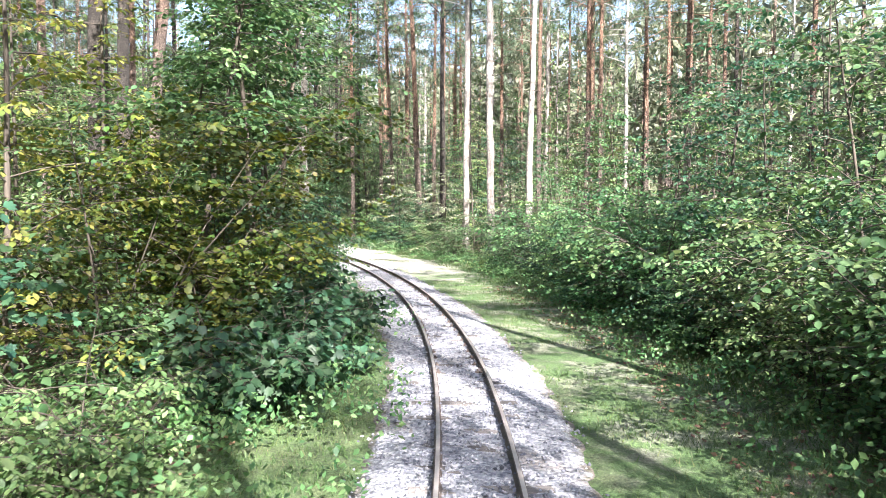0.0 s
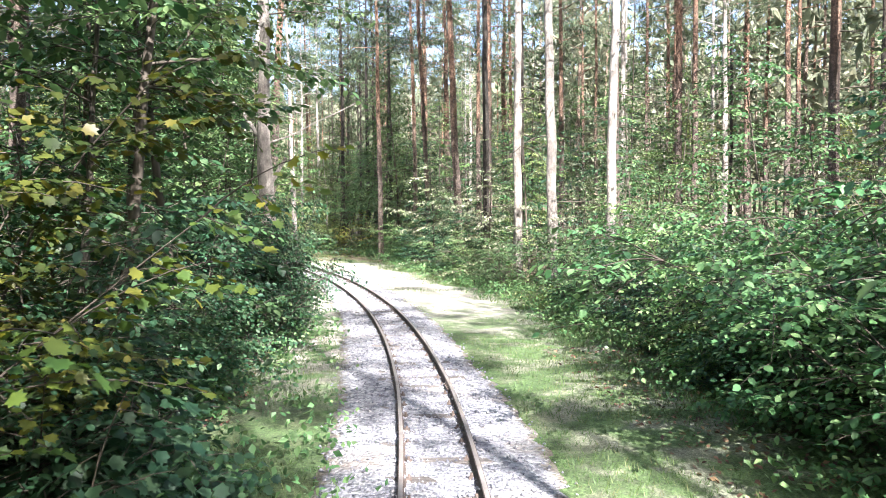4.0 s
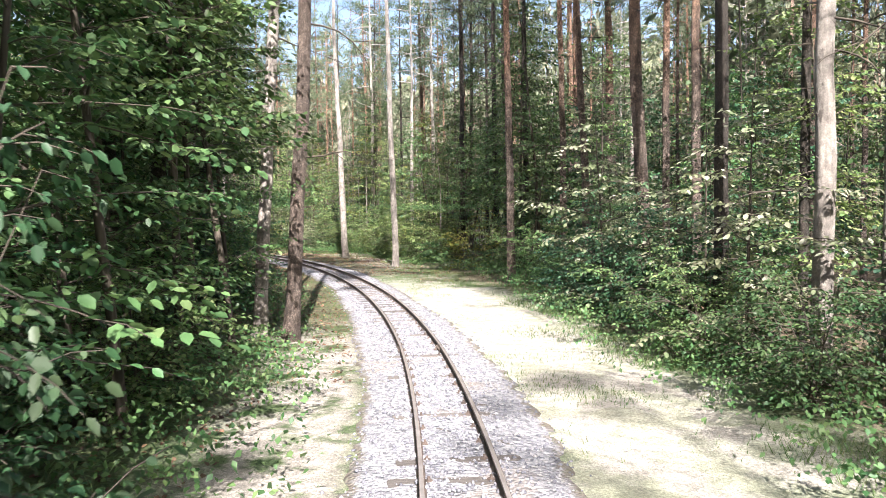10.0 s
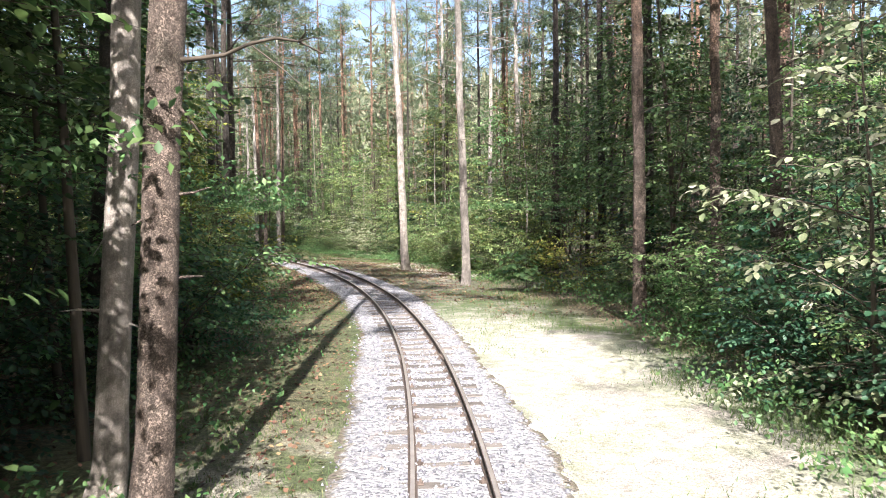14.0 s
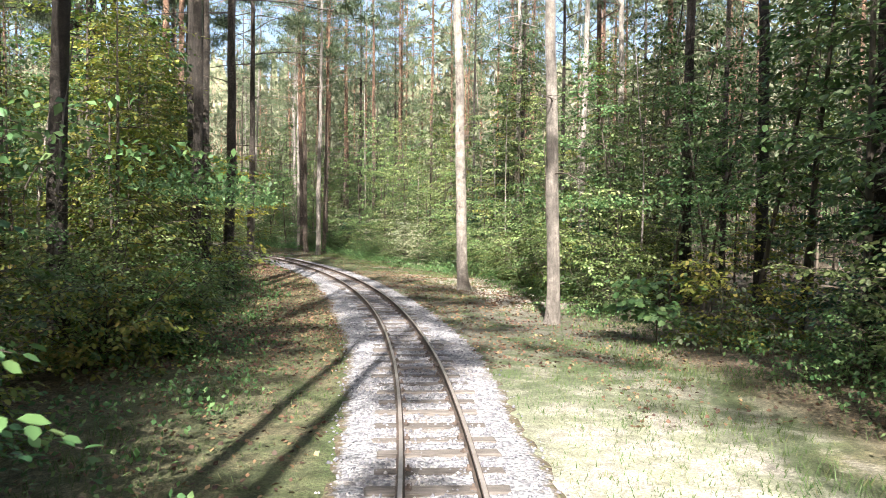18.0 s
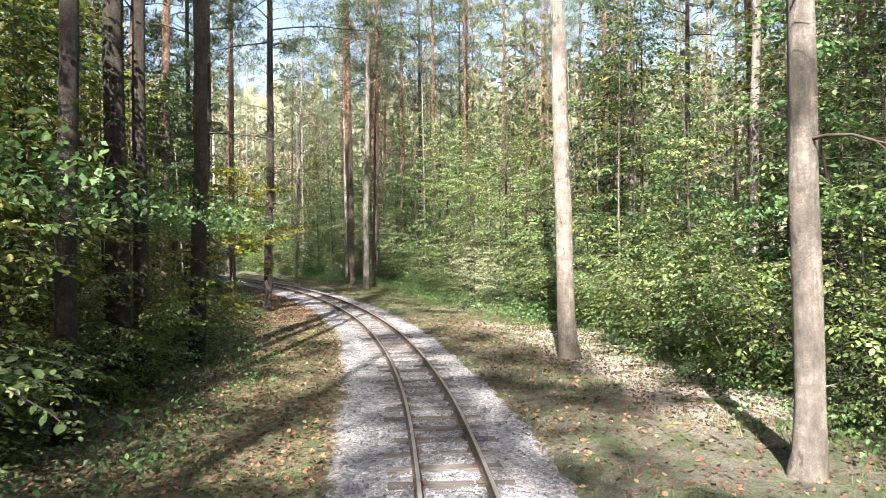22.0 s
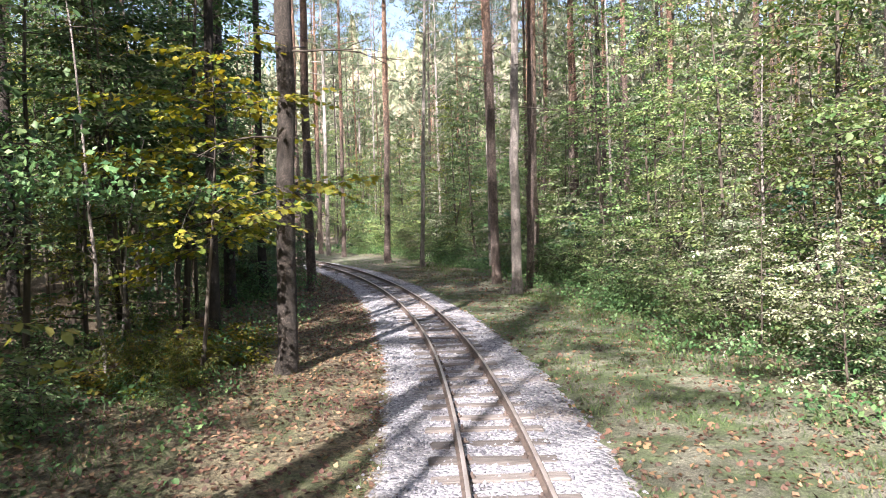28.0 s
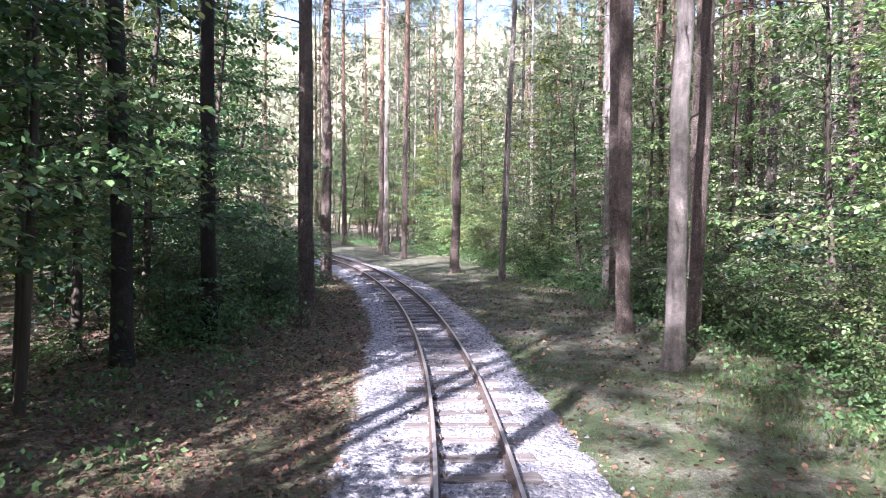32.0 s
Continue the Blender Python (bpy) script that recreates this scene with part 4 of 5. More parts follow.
# last quarter
stand([
    (63.9, -2.6, 0.29, 0.03, "C"), (72.6, 3.1, 0.28, 0.0, "W"), (75.4, 3.4, 0.27, -0.01, "P"),
    (75.4, 4.6, 0.28, 0.02, "P"), (78.6, 4.5, 0.33, -0.03, "P"), (80.7, 5.2, 0.3, -0.02, "W"),
    (73.9, 3.95, 0.22, 0.025, "P"), (87.8, 2.9, 0.32, 0.0, "P"), (85.2, 3.7, 0.2, 0.05, "W"),
    (96.7, 2.8, 0.25, -0.01, "W"), (94.8, 3.0, 0.25, 0.02, "P"), (77.1, -2.3, 0.3, 0.03, "P"),
    (86.0, -1.75, 0.32, 0.02, "P"), (75.4, -3.8, 0.26, 0.02, "D"), (73.5, -4.6, 0.3, -0.01, "D"),
    (90.0, 12.0, 0.34, 0.0, "P"), (82.0, 9.5, 0.28, 0.0, "P"), (79.0, 12.0, 0.28, 0.0, "P"),
])
STANDING = [(13.6, -2.4), (15.4, 5.4), (19.0, 5.4), (25.9, -2.3), (35.7, 5.0), (51.5, 3.1), (44.7, 3.4), (63.9, -2.6), (72.6, 3.1), (75.4, 3.4), (77.1, -2.3)]

# the rows of pines further in on both sides
INNER = [pine(181 + i, 20 + i * 1.3, 9.5 + (i % 3) * 1.2, BARK_PINE, "forest_pine_tree", "slender brown pine in the rows of the woods", "tree", "pines in the woods", dead=10, per=7, split=False) for i in range(4)]
INNER_DARK = [pine(191 + i, 21 + i, 9.5, BARK_SHADED, "dark_forest_pine_tree", "slender pine with bark darkened for the shade of the woods", "tree", "pines in the woods", dead=12, per=7, split=False) for i in range(2)]
INNER_PALE = [pine(195 + i, 20 + i, 10.0, BARK_PALE, "pale_forest_pine_tree", "pale grey pine in the rows of the woods", "tree", "pines in the woods", dead=8, per=7, split=False) for i in range(2)]
rng = np.random.default_rng(12)
free = []
tries = 0
while len(free) < 360 and tries < 16000:
    tries += 1
    s = rng.uniform(-30, 122)
    d = rng.uniform(7.5, 34) if rng.uniform() < 0.58 else -rng.uniform(6.5, 30)
    if in_the_sun(s, d, 9.5, 23, 1.7):
        continue
    if all((s - a) ** 2 + (d - b) ** 2 > 4.0 for a, b in free):
        free.append((s, d))
for s, d in free:
    u = rng.uniform()
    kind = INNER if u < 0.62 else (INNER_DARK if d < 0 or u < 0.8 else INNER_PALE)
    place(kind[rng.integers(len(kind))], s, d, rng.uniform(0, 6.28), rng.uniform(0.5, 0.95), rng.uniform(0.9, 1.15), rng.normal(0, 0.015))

# ---- undergrowth ----
EDGE, UNDER = "bushes at the forest edge", "young trees under the pines"
BUSHES = [
    shrub(201, 1.7, 0.95, 7, 2000, 0.085, LEAF_GREEN, "bush", "leafy green undergrowth bush at the forest edge", "bush", EDGE),
    shrub(202, 2.4, 1.1, 9, 2900, 0.08, LEAF_DEEP, "bush", "dense dark green bush at the forest edge", "bush", EDGE),
    shrub(203, 3.2, 1.2, 9, 3200, 0.085, LEAF_GREEN, "bush", "tall green bush with loose sprays of leaves", "bush", EDGE),
    shrub(204, 0.9, 0.7, 7, 1100, 0.07, LEAF_LIGHT, "bush", "low light green bush, lightened as if in patches of sun", "bush", EDGE),
    shrub(205, 2.6, 1.15, 8, 2600, 0.08, LEAF_LIGHT, "bush", "light green bush with leaves lightened as if sunlit", "bush", EDGE),
]
SAPLINGS = [
    sapling(221, 4.5, 1.5, 3900, 0.092, LEAF_GREEN, "sapling", "slender young broad-leaved tree with tiers of green leaves", "young tree", UNDER, 0.1),
    sapling(222, 6.5, 1.8, 4200, 0.115, LEAF_DEEP, "sapling", "young tree with dark green leaves under the pines", "young tree", UNDER, 0.15),
    sapling(223, 8.5, 1.9, 4800, 0.11, LEAF_LIGHT, "sapling", "tall thin young tree with light green leaves", "young tree", UNDER, 0.2),
    sapling(224, 3.2, 1.4, 1600, 0.14, LEAF_DEEP, "sapling", "young maple with broad level leaves", "young tree", UNDER, 0.08, None, 0.006, "lobed"),
    sapling(225, 7.5, 2.0, 4200, 0.115, LEAF_GREEN, "sapling", "young tree with a bare stem and green leaves above", "young tree", UNDER, 0.38),
]
DEEP_TREES = [
    sapling(271, 6.0, 1.7, 2600, 0.13, LEAF_GREEN, "slender_tree", "slender leafy tree deeper in the woods", "young tree", "slender trees deeper in the woods", 0.1),
    sapling(272, 8.0, 1.9, 3000, 0.13, LEAF_LIGHT, "slender_tree", "slender light green tree deeper in the woods", "young tree", "slender trees deeper in the woods", 0.15),
    sapling(273, 10.5, 2.2, 3400, 0.14, LEAF_GREEN, "slender_tree", "tall slender leafy tree deeper in the woods", "young tree", "slender trees deeper in the woods", 0.2),
]
GOLD_BUSH = shrub(241, 3.7, 1.25, 9, 2600, 0.085, LEAF_GOLD_SHADED, "golden_bush", "tall bush turning yellow beside the track", "bush", "", "lobed")
GOLD_TREE = sapling(242, 5.2, 2.9, 2300, 0.11, LEAF_GOLD, "golden_sapling", "young maple with yellow autumn leaves", "young tree", "", 0.42, None, 0.006, "lobed")
REACH.pop(GOLD_BUSH.name, None)
place(GOLD_BUSH, 1.8, -3.7, 0.5, 1.0)
place(GOLD_BUSH, 3.6, -3.7, 2.5, 1.05)
place(GOLD_BUSH, 0.2, -4.3, 4.1, 1.1)
place(GOLD_TREE, 63.7, -3.7, 1.0, 0.95)
MAPLE = sapling(243, 1.7, 1.5, 700, 0.17, LEAF_GREEN, "low_maple", "low young maple with broad level green leaves", "young tree", "", 0.3, None, 0.006, "lobed")
place(MAPLE, 42.2, 4.6, 2.2, 0.9)
REACH.pop(MAPLE.name, None)
GOLD_HERB = shrub(252, 0.5, 0.42, 7, 300, 0.085, LEAF_GOLD, "low_maple", "knee-high maple seedling with yellow leaves on the leaf litter", "young tree", "yellow maple seedlings", "lobed")
REACH.pop(GOLD_HERB.name, None)
for s, d, k in ((64.8, -3.9, 1.0), (65.3, -4.5, 1.2), (65.9, -4.0, 0.9), (66.5, -4.8, 1.2), (64.4, -4.6, 1.1), (66.1, -5.3, 1.2), (67.2, -4.3, 1.0), (65.1, -3.3, 0.7), (62.9, -4.4, 0.9), (63.4, -5.2, 1.1), (67.6, -3.7, 0.8), (66.7, -3.3, 0.6)):
    place(GOLD_HERB, s, d, s * 4.7, k)
LOW_MAPLE = shrub(251, 1.25, 0.85, 7, 1000, 0.125, LEAF_DEEP, "low_maple", "low young maple with broad green leaves at the verge", "young tree", "low maples", "lobed")
REACH.pop(LOW_MAPLE.name, None)
for s, d, k in ((-0.6, -2.1, 0.85), (0.5, -2.0, 0.85), (1.6, -2.15, 0.9), (2.8, -2.2, 0.9), (-1.7, -2.5, 0.9), (4.0, -2.3, 0.8)):
    place(LOW_MAPLE, s, d, s * 2, k, 1.0)
PALE_BUSH = sapling(244, 4.3, 1.9, 2600, 0.105, LEAF_PALE_SUNLIT, "pale_tree", "spreading young tree with pale leaves, whitened as if sunlit, at the forest edge", "young tree", "pale young trees", 0.06)
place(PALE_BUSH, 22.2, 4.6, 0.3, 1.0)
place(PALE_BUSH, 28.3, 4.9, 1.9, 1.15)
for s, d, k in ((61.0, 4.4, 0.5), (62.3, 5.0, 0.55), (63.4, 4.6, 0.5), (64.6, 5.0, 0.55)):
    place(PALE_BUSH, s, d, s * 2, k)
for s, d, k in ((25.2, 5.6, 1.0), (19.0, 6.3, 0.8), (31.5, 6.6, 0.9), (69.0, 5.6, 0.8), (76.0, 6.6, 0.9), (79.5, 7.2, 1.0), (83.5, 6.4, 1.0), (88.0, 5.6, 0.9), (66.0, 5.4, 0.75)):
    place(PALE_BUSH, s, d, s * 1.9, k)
NARROW = shrub(250, 2.4, 0.7, 9, 4200, 0.08, LEAF_DEEP, "narrow_bush", "dark leafy bush in front of the pale trunk", "bush", "dark bushes by the trunk")
REACH.pop(NARROW.name, None)
for s, d, k in ((13.7, -2.0, 0.62), (13.3, -2.05, 0.66), (12.9, -2.2, 0.7), (13.1, -2.7, 0.8), (12.3, -2.3, 0.7), (12.5, -3.0, 0.9), (11.6, -2.4, 0.75), (10.7, -2.5, 0.8)):
    place(NARROW, s, d, s * 5.1, k, 1.05)
WARM_BUSH = shrub(249, 2.2, 1.3, 7, 2000, 0.09, LEAF_WARM, "warm_bush", "bush with yellowish green leaves at the forest edge", "bush", "yellowing bushes")
for s, d, k in ((50.5, 6.0, 0.9), (52.3, 6.1, 0.8), (54.0, 6.0, 0.85), (49.0, 6.6, 1.0), (56.0, 5.7, 0.8), (51.4, 7.3, 1.1), (53.5, 7.5, 1.1), (47.8, 7.6, 1.0)):
    place(WARM_BUSH if int(s * 2) % 2 else BUSHES[4], s, d, s * 1.3, k)
for s, d, k in ((60.8, -4.9, 0.9), (59.6, -5.6, 0.9), (61.9, -5.4, 0.7)):
    place(BUSHES[3], s, d, s, k)
for s, d, k in ((62.6, -4.3, 0.55), (63.3, -4.7, 0.5), (63.1, -3.9, 0.45), (64.0, -4.3, 0.5), (64.9, -4.9, 0.5), (65.8, -4.4, 0.45), (65.4, -3.7, 0.4), (62.0, -3.8, 0.4)):
    place(WARM_BUSH if int(s * 10) % 2 else BUSHES[3], s, d, s * 3, k * 0.7, k)
WARM = sapling(245, 8.0, 2.0, 3800, 0.11, LEAF_WARM, "warm_sapling", "tall young tree with yellowish green leaves", "young tree", "yellowing young trees", 0.12)
for s, d, k in ((48.3, -5.4, 0.75), (49.4, -6.0, 0.85), (51.6, -5.2, 0.7), (52.2, -6.3, 0.9), (54.6, -5.6, 0.75), (55.6, -6.6, 0.9), (57.6, -5.6, 0.7), (47.2, -5.8, 0.85), (43.5, -5.2, 0.9), (46.0, -6.2, 1.05), (49.0, -6.8, 1.0), (52.0, -9.5, 1.1), (56.0, -11.0, 0.9), (-1.0, -5.2, 0.9), (4.2, -6.0, 1.0), (60.5, -10.5, 0.9), (67.0, -6.5, 0.8), (46.5, 11.0, 1.0), (60.0, 8.0, 1.0)):
    place(WARM, s, d, s, k)
TALL = sapling(246, 11.5, 2.4, 5200, 0.14, LEAF_GREEN, "tall_sapling", "tall broad-leaved tree with tiers of leaves at the forest edge", "young tree", "tall young trees", 0.18, None, 0.007)
for s, d, k in ((38.4, 7.4, 1.0), (40.7, 7.6, 1.0), (43.0, 8.0, 0.9), (69.5, -5.2, 0.9), (71.5, -6.4, 1.0), (74.5, -5.6, 0.95), (78.0, -5.5, 1.0), (81.5, -4.8, 1.05), (86.0, -5.0, 1.1), (91.0, -5.5, 1.1), (96.0, -4.0, 1.0), (101.0, -6.0, 1.1), (80.0, -10.0, 1.1), (87.0, -11.0, 1.2), (95.0, -11.0, 1.2),
                (33.5, -6.5, 0.9), (30.0, -7.5, 1.0), (22.0, -5.5, 1.0), (18.5, -4.6, 0.9), (16.0, -5.0, 0.6), (20.2, -4.0, 0.7), (23.2, -4.4, 0.75), (17.4, -3.7, 0.45), (10.5, -4.4, 0.85), (7.5, -3.9, 0.7), (51.0, 9.0, 1.0), (57.5, 7.6, 0.85)):
    place(TALL, s, d, s * 1.7, k)
# unseen trees beside and behind the start, added to cast dappled shade
place(DARKS[0], -2.5, 8.5, 0.4, 1.0, 1.1)
for s, d, k in ((-15.0, 4.6, 0.95), (-11.5, 6.2, 1.0), (-19.0, 7.5, 1.0), (-22.0, 4.2, 1.0), (-9.0, 8.6, 0.9), (-17.5, 10.5, 1.0), (-14.0, -4.5, 0.9)):
    place(PINES[int(-s) % 4], s, d, s * 1.7, k, 1.0, -0.03)
for s, d, k in ((-13.5, 4.4, 0.9), (-17.0, 5.2, 1.0), (-10.5, 5.0, 0.8)):
    place(TALL, s, d, s, k)
place(BROAD[0], -4.6, 5.4, 1.0, 0.9, 1.0, -0.16)
for s, d, k in ((12.9, -2.75, 0.8), (12.1, -3.4, 1.05), (11.2, -3.1, 0.85), (9.6, -3.2, 1.0), (8.2, -3.1, 0.9)):
    place(BUSHES[1], s, d, s * 3, k)
for s, d, k in ((78.9, -3.2, 0.6), (80.4, -3.4, 0.7), (82.2, -3.2, 0.65), (84.0, -3.3, 0.7), (88.0, -2.8, 0.7), (90.5, -2.8, 0.8)):
    place(BUSHES[2], s, d, s * 3, k)
SPRUCE = sapling(247, 1.5, 0.75, 900, 0.12, NEEDLE, "spruce_sapling", "small young spruce on the verge", "young tree", "young spruces", 0.05)
for s, d, k in ((41.0, 5.2, 0.85), (39.0, 4.9, 0.6), (36.2, 5.4, 0.8)):
    place(SPRUCE, s, d, s, k)
OVER = sapling(248, 10.5, 2.7, 5200, 0.13, LEAF_GREEN, "overhanging_tree", "young tree whose leafy branches hang over the verge", "young tree", "overhanging young trees", 0.36, None, 0.006)
REACH.pop(OVER.name, None)
# leafy overhang on the inner side; several are added to shade verge and ballast
for s, d, k in ((3.4, -3.1, 0.95), (6.6, -3.3, 1.0), (9.4, -3.2, 1.0), (16.4, -3.2, 0.6), (19.6, -3.3, 0.85), (22.6, -3.5, 0.95), (24.8, -3.7, 0.9), (27.8, -3.5, 0.9), (23.7, -2.9, 0.9), (29.7, -4.5, 0.85), (31.9, -4.7, 0.9), (26.3, -4.7, 0.9), (34.2, -5.2, 0.85), (55.0, -8.8, 1.0), (59.4, -9.2, 0.95), (68.4, -6.2, 1.0), (70.8, -5.6, 0.9)):
    place(OVER, s, d, s * 1.3, k)
# dark-leaved trees added to close and darken the gaps behind the verge
for s, d, k in ((34.5, 9.5, 1.0), (36.5, 10.5, 1.1), (38.5, 9.2, 1.0), (40.5, 10.0, 1.1), (36.0, 13.0, 1.1), (39.0, 12.8, 1.1), (42.0, 12.6, 1.1), (33.0, 12.0, 1.1), (31.0, 10.0, 1.0), (44.0, 10.5, 1.0), (34.0, 15.5, 1.1), (38.0, 16.0, 1.1), (42.0, 16.0, 1.1)):
    place(SAPLINGS[1], s, d, s * 1.1, k)
for s, d, k in ((47.5, -5.7, 0.85), (49.3, -6.0, 0.95), (51.6, -5.8, 0.85), (53.3, -6.3, 0.95), (45.2, -5.6, 0.8), (28.6, -5.4, 0.85), (30.6, -6.0, 0.9), (33.4, -5.8, 0.85), (35.8, -6.2, 0.9)):
    place(SAPLINGS[1] if s < 40 else WARM, s, d, s * 1.7, k)
for s, d, k in ((15.6, 6.3, 0.8), (16.9, 5.0, 0.6), (13.6, 6.6, 0.9), (14.8, 7.5, 1.0), (17.6, 6.6, 0.8)):
    place(BUSHES[1], s, d, s * 1.7, k)
for s, d in ((99, -5), (103, -8), (106, -3.5), (110, -9), (97, -9), (101, 4.0), (108, 4.5), (114, -2), (118, 3), (94, -13), (112, -15), (104, -13)):
    place(PINES[s % 4], s, d, s * 1.0, 0.95, 1.05)
for s, d, k, kind in ((-3.0, 4.6, 1.0, 2), (-1.5, 5.6, 1.1, 1), (0.5, 4.8, 1.1, 2), (2.5, 5.4, 1.15, 1), (4.5, 4.9, 1.1, 2), (6.5, 5.3, 1.1, 1), (8.8, 5.0, 1.0, 2), (-4.5, 5.8, 1.2, 2), (10.3, 4.6, 0.8, 1), (11.8, 4.7, 0.75, 1), (13.2, 4.9, 0.7, 1), (14.4, 4.4, 0.6, 1), (12.6, 6.0, 0.8, 2)):
    place(BUSHES[kind], s, d, s * 2, k)
for s, d, k, kind in ((-2.2, 6.6, 0.9, 0), (0.2, 7.0, 0.9, 1), (1.8, 6.4, 1.0, 0), (3.6, 7.4, 0.9, 1), (5.6, 6.6, 1.0, 0), (7.8, 7.2, 0.85, 1), (10.4, 6.6, 0.9, 0), (-0.6, 8.6, 1.0, 4), (4.8, 9.2, 1.0, 4), (12.5, 7.6, 0.8, 4)):
    place(SAPLINGS[kind], s, d, s * 2, k)


def bare_stem(seed, height):
    """A thin pale dead or shaded stem with a few bare twigs."""
    r = np.random.default_rng(seed)
    ob = thing("bare_stem", "thin pale bare stem in the shade of the woods", "young tree", "bare stems in the woods")
    t = Tubes()
    line = curve_points((0, 0, -0.15), r.uniform(0, 6.28), 1.5, height, 10, 0.06, r, 0.06)
    t.add(line, np.linspace(0.035, 0.01, 10), 7, 0.05, r)
    twigs = Tubes()
    for _ in range(12):
        k = r.integers(2, 9)
        twigs.add(curve_points(line[k], r.uniform(0, 6.28), r.normal(0.4, 0.4), r.uniform(0.3, 1.1), 5, 0.3, r, 0.2), np.linspace(0.011, 0.003, 5), 4)
    part("trunk", t.mesh("trunk", BARK_PALE), ob)
    tagged(part("branchwork", twigs.mesh("branchwork", TWIG), ob), kind="stuff")
    return ob


for s, d, k, kind in ((9.0, 6.0, 0.9, 0), (11.0, 5.6, 0.8, 0), (13.8, 5.6, 0.8, 0), (16.4, 5.9, 0.85, 0), (18.0, 6.8, 0.8, 1), (20.4, 6.6, 0.8, 0), (23.2, 6.6, 0.8, 2), (24.9, 6.4, 0.9, 0), (27.0, 6.6, 0.85, 0), (30.2, 6.5, 0.8, 0), (31.9, 6.2, 0.8, 0),
                      (55.2, 6.2, 0.9, 0), (57.0, 5.8, 0.8, 0), (59.2, 5.6, 0.8, 2), (61.6, 5.8, 0.7, 2), (64.0, 6.0, 0.7, 2), (67.0, 5.6, 0.8, 0), (69.6, 6.2, 0.8, 2), (71.5, 6.0, 0.7, 0), (53.4, 6.8, 0.8, 2), (50.2, 7.4, 0.8, 2), (48.2, 6.6, 0.8, 0)):
    place(SAPLINGS[kind], s, d, s * 2.9, k)
STEMS = [bare_stem(260 + i, 5.0 + i) for i in range(3)]
for s, d, k in ((63.7, -5.1, 1.0), (69.8, -6.2, 1.4), (69.6, -5.9, 1.2), (68.8, -7.0, 1.2), (66.0, -5.6, 0.8), (67.2, -6.6, 0.9), (71.5, -7.2, 1.1), (65.0, -7.4, 1.2), (62.5, -6.6, 1.0), (73.0, -8.2, 1.2), (61.0, -7.6, 1.3),
                (42.0, -5.8, 1.1), (44.6, -7.0, 1.2), (39.0, -6.8, 1.2), (34.0, -5.4, 1.0), (29.0, -6.0, 1.1), (26.2, -6.8, 1.0), (76.5, 8.0, 1.9), (56.0, 6.2, 1.0), (58.4, 6.8, 1.1), (66.5, 6.5, 1.2), (61.2, 7.4, 1.3), (47.0, 6.4, 1.0)):
    place(STEMS[int(s * 7) % 3], s, d, s * 2.3, k, None, 0.04 * math.sin(s * 5))


def clear_of(s, d, gap):
    return min((s - a) ** 2 + (d - b) ** 2 for a, b in STANDING) > gap


rng = np.random.default_rng(13)
for i in range(240):
    s = -12 + 112 * (i + rng.uniform(0, 1)) / 240
    right = i % 2 == 0
    inset = abs(rng.normal(0, 1.3)) + (0.65 if right else 1.0)
    d = float(edge_right(s)) + inset if right else float(edge_left(s)) - inset
    if not clear_of(s, d, 0.6):
        continue
    pick = BUSHES[rng.integers(5)]
    if not right and s < 6:
        if -0.5 < s < 3.5 and d > -4.5:
            continue
        pick = BUSHES[(3, 3, 0)[i // 2 % 3]] if s < 0 else BUSHES[1]
    if right and 32.5 < s < 37 and d < 6.0:
        continue
    if right and s > 42:
        pick = (WARM_BUSH if s < 58 else BUSHES[0], BUSHES[4], BUSHES[0], BUSHES[4])[rng.integers(4)]
    if right and 42 < s < 50 and inset > 1.2:
        continue
    if not right and 22 < s < 57:
        pick = BUSHES[(0, 1, 1, 2)[rng.integers(4)]]
        d = float(edge_left(s)) - 1.2 - abs(rng.normal(0, 1.4))
        if s > 36:
            pick = (WARM_BUSH, BUSHES[0], BUSHES[4])[rng.integers(3)]
        if (s - 26.2) ** 2 + (d + 2.6) ** 2 < 4.0:
            continue
    if not right and 57 < s < 74:
        if rng.uniform() < 0.5:
            continue
        pick = BUSHES[(0, 3, 3)[rng.integers(3)]]
        d -= 0.6
    low = 0.72 if right and 60 < s < 74 else 1.0
    place(pick, s, d, rng.uniform(0, 6.28), rng.uniform(0.6, 1.2) * low)
rng = np.random.default_rng(14)
for i in range(270):
    s = -12 + 142 * (i + rng.uniform(0, 1)) / 280
    right = i % 2 == 0
    inset = 1.3 + abs(rng.normal(0, 3.2))
    d = float(edge_right(s)) + inset if right else float(edge_left(s)) - inset
    if not clear_of(s, d, 0.8):
        continue
    if not right and (42 < s < 48.5 and d > -7.5 or 51 < s < 60 and d > -8.5):
        continue
    if not right and 30 < s < 38.5 and d > -6:
        continue
    k = rng.integers(5)
    if in_the_sun(s, d, 0.5, (4.5, 6.5, 8.5, 3.2, 7.5)[k], 1.5):
        if (right and 10 < s < 32) or (not right and 42 < s < 66):
            continue
        k = (0, 3)[rng.integers(2)]
        d += 1.2 if right else -1.2
    if not right and 24 < s < 76 and k in (0, 3):
        k = 4
    if right and 41 < s < 50 and inset < 5:
        k = 4
    young = WARM if s > 40 and k in (1, 2) and rng.uniform() < 0.4 else SAPLINGS[2] if right and s > 40 and k in (0, 1) else SAPLINGS[k]
    place(young, s, d, rng.uniform(0, 6.28), rng.uniform(0.75, 1.1))


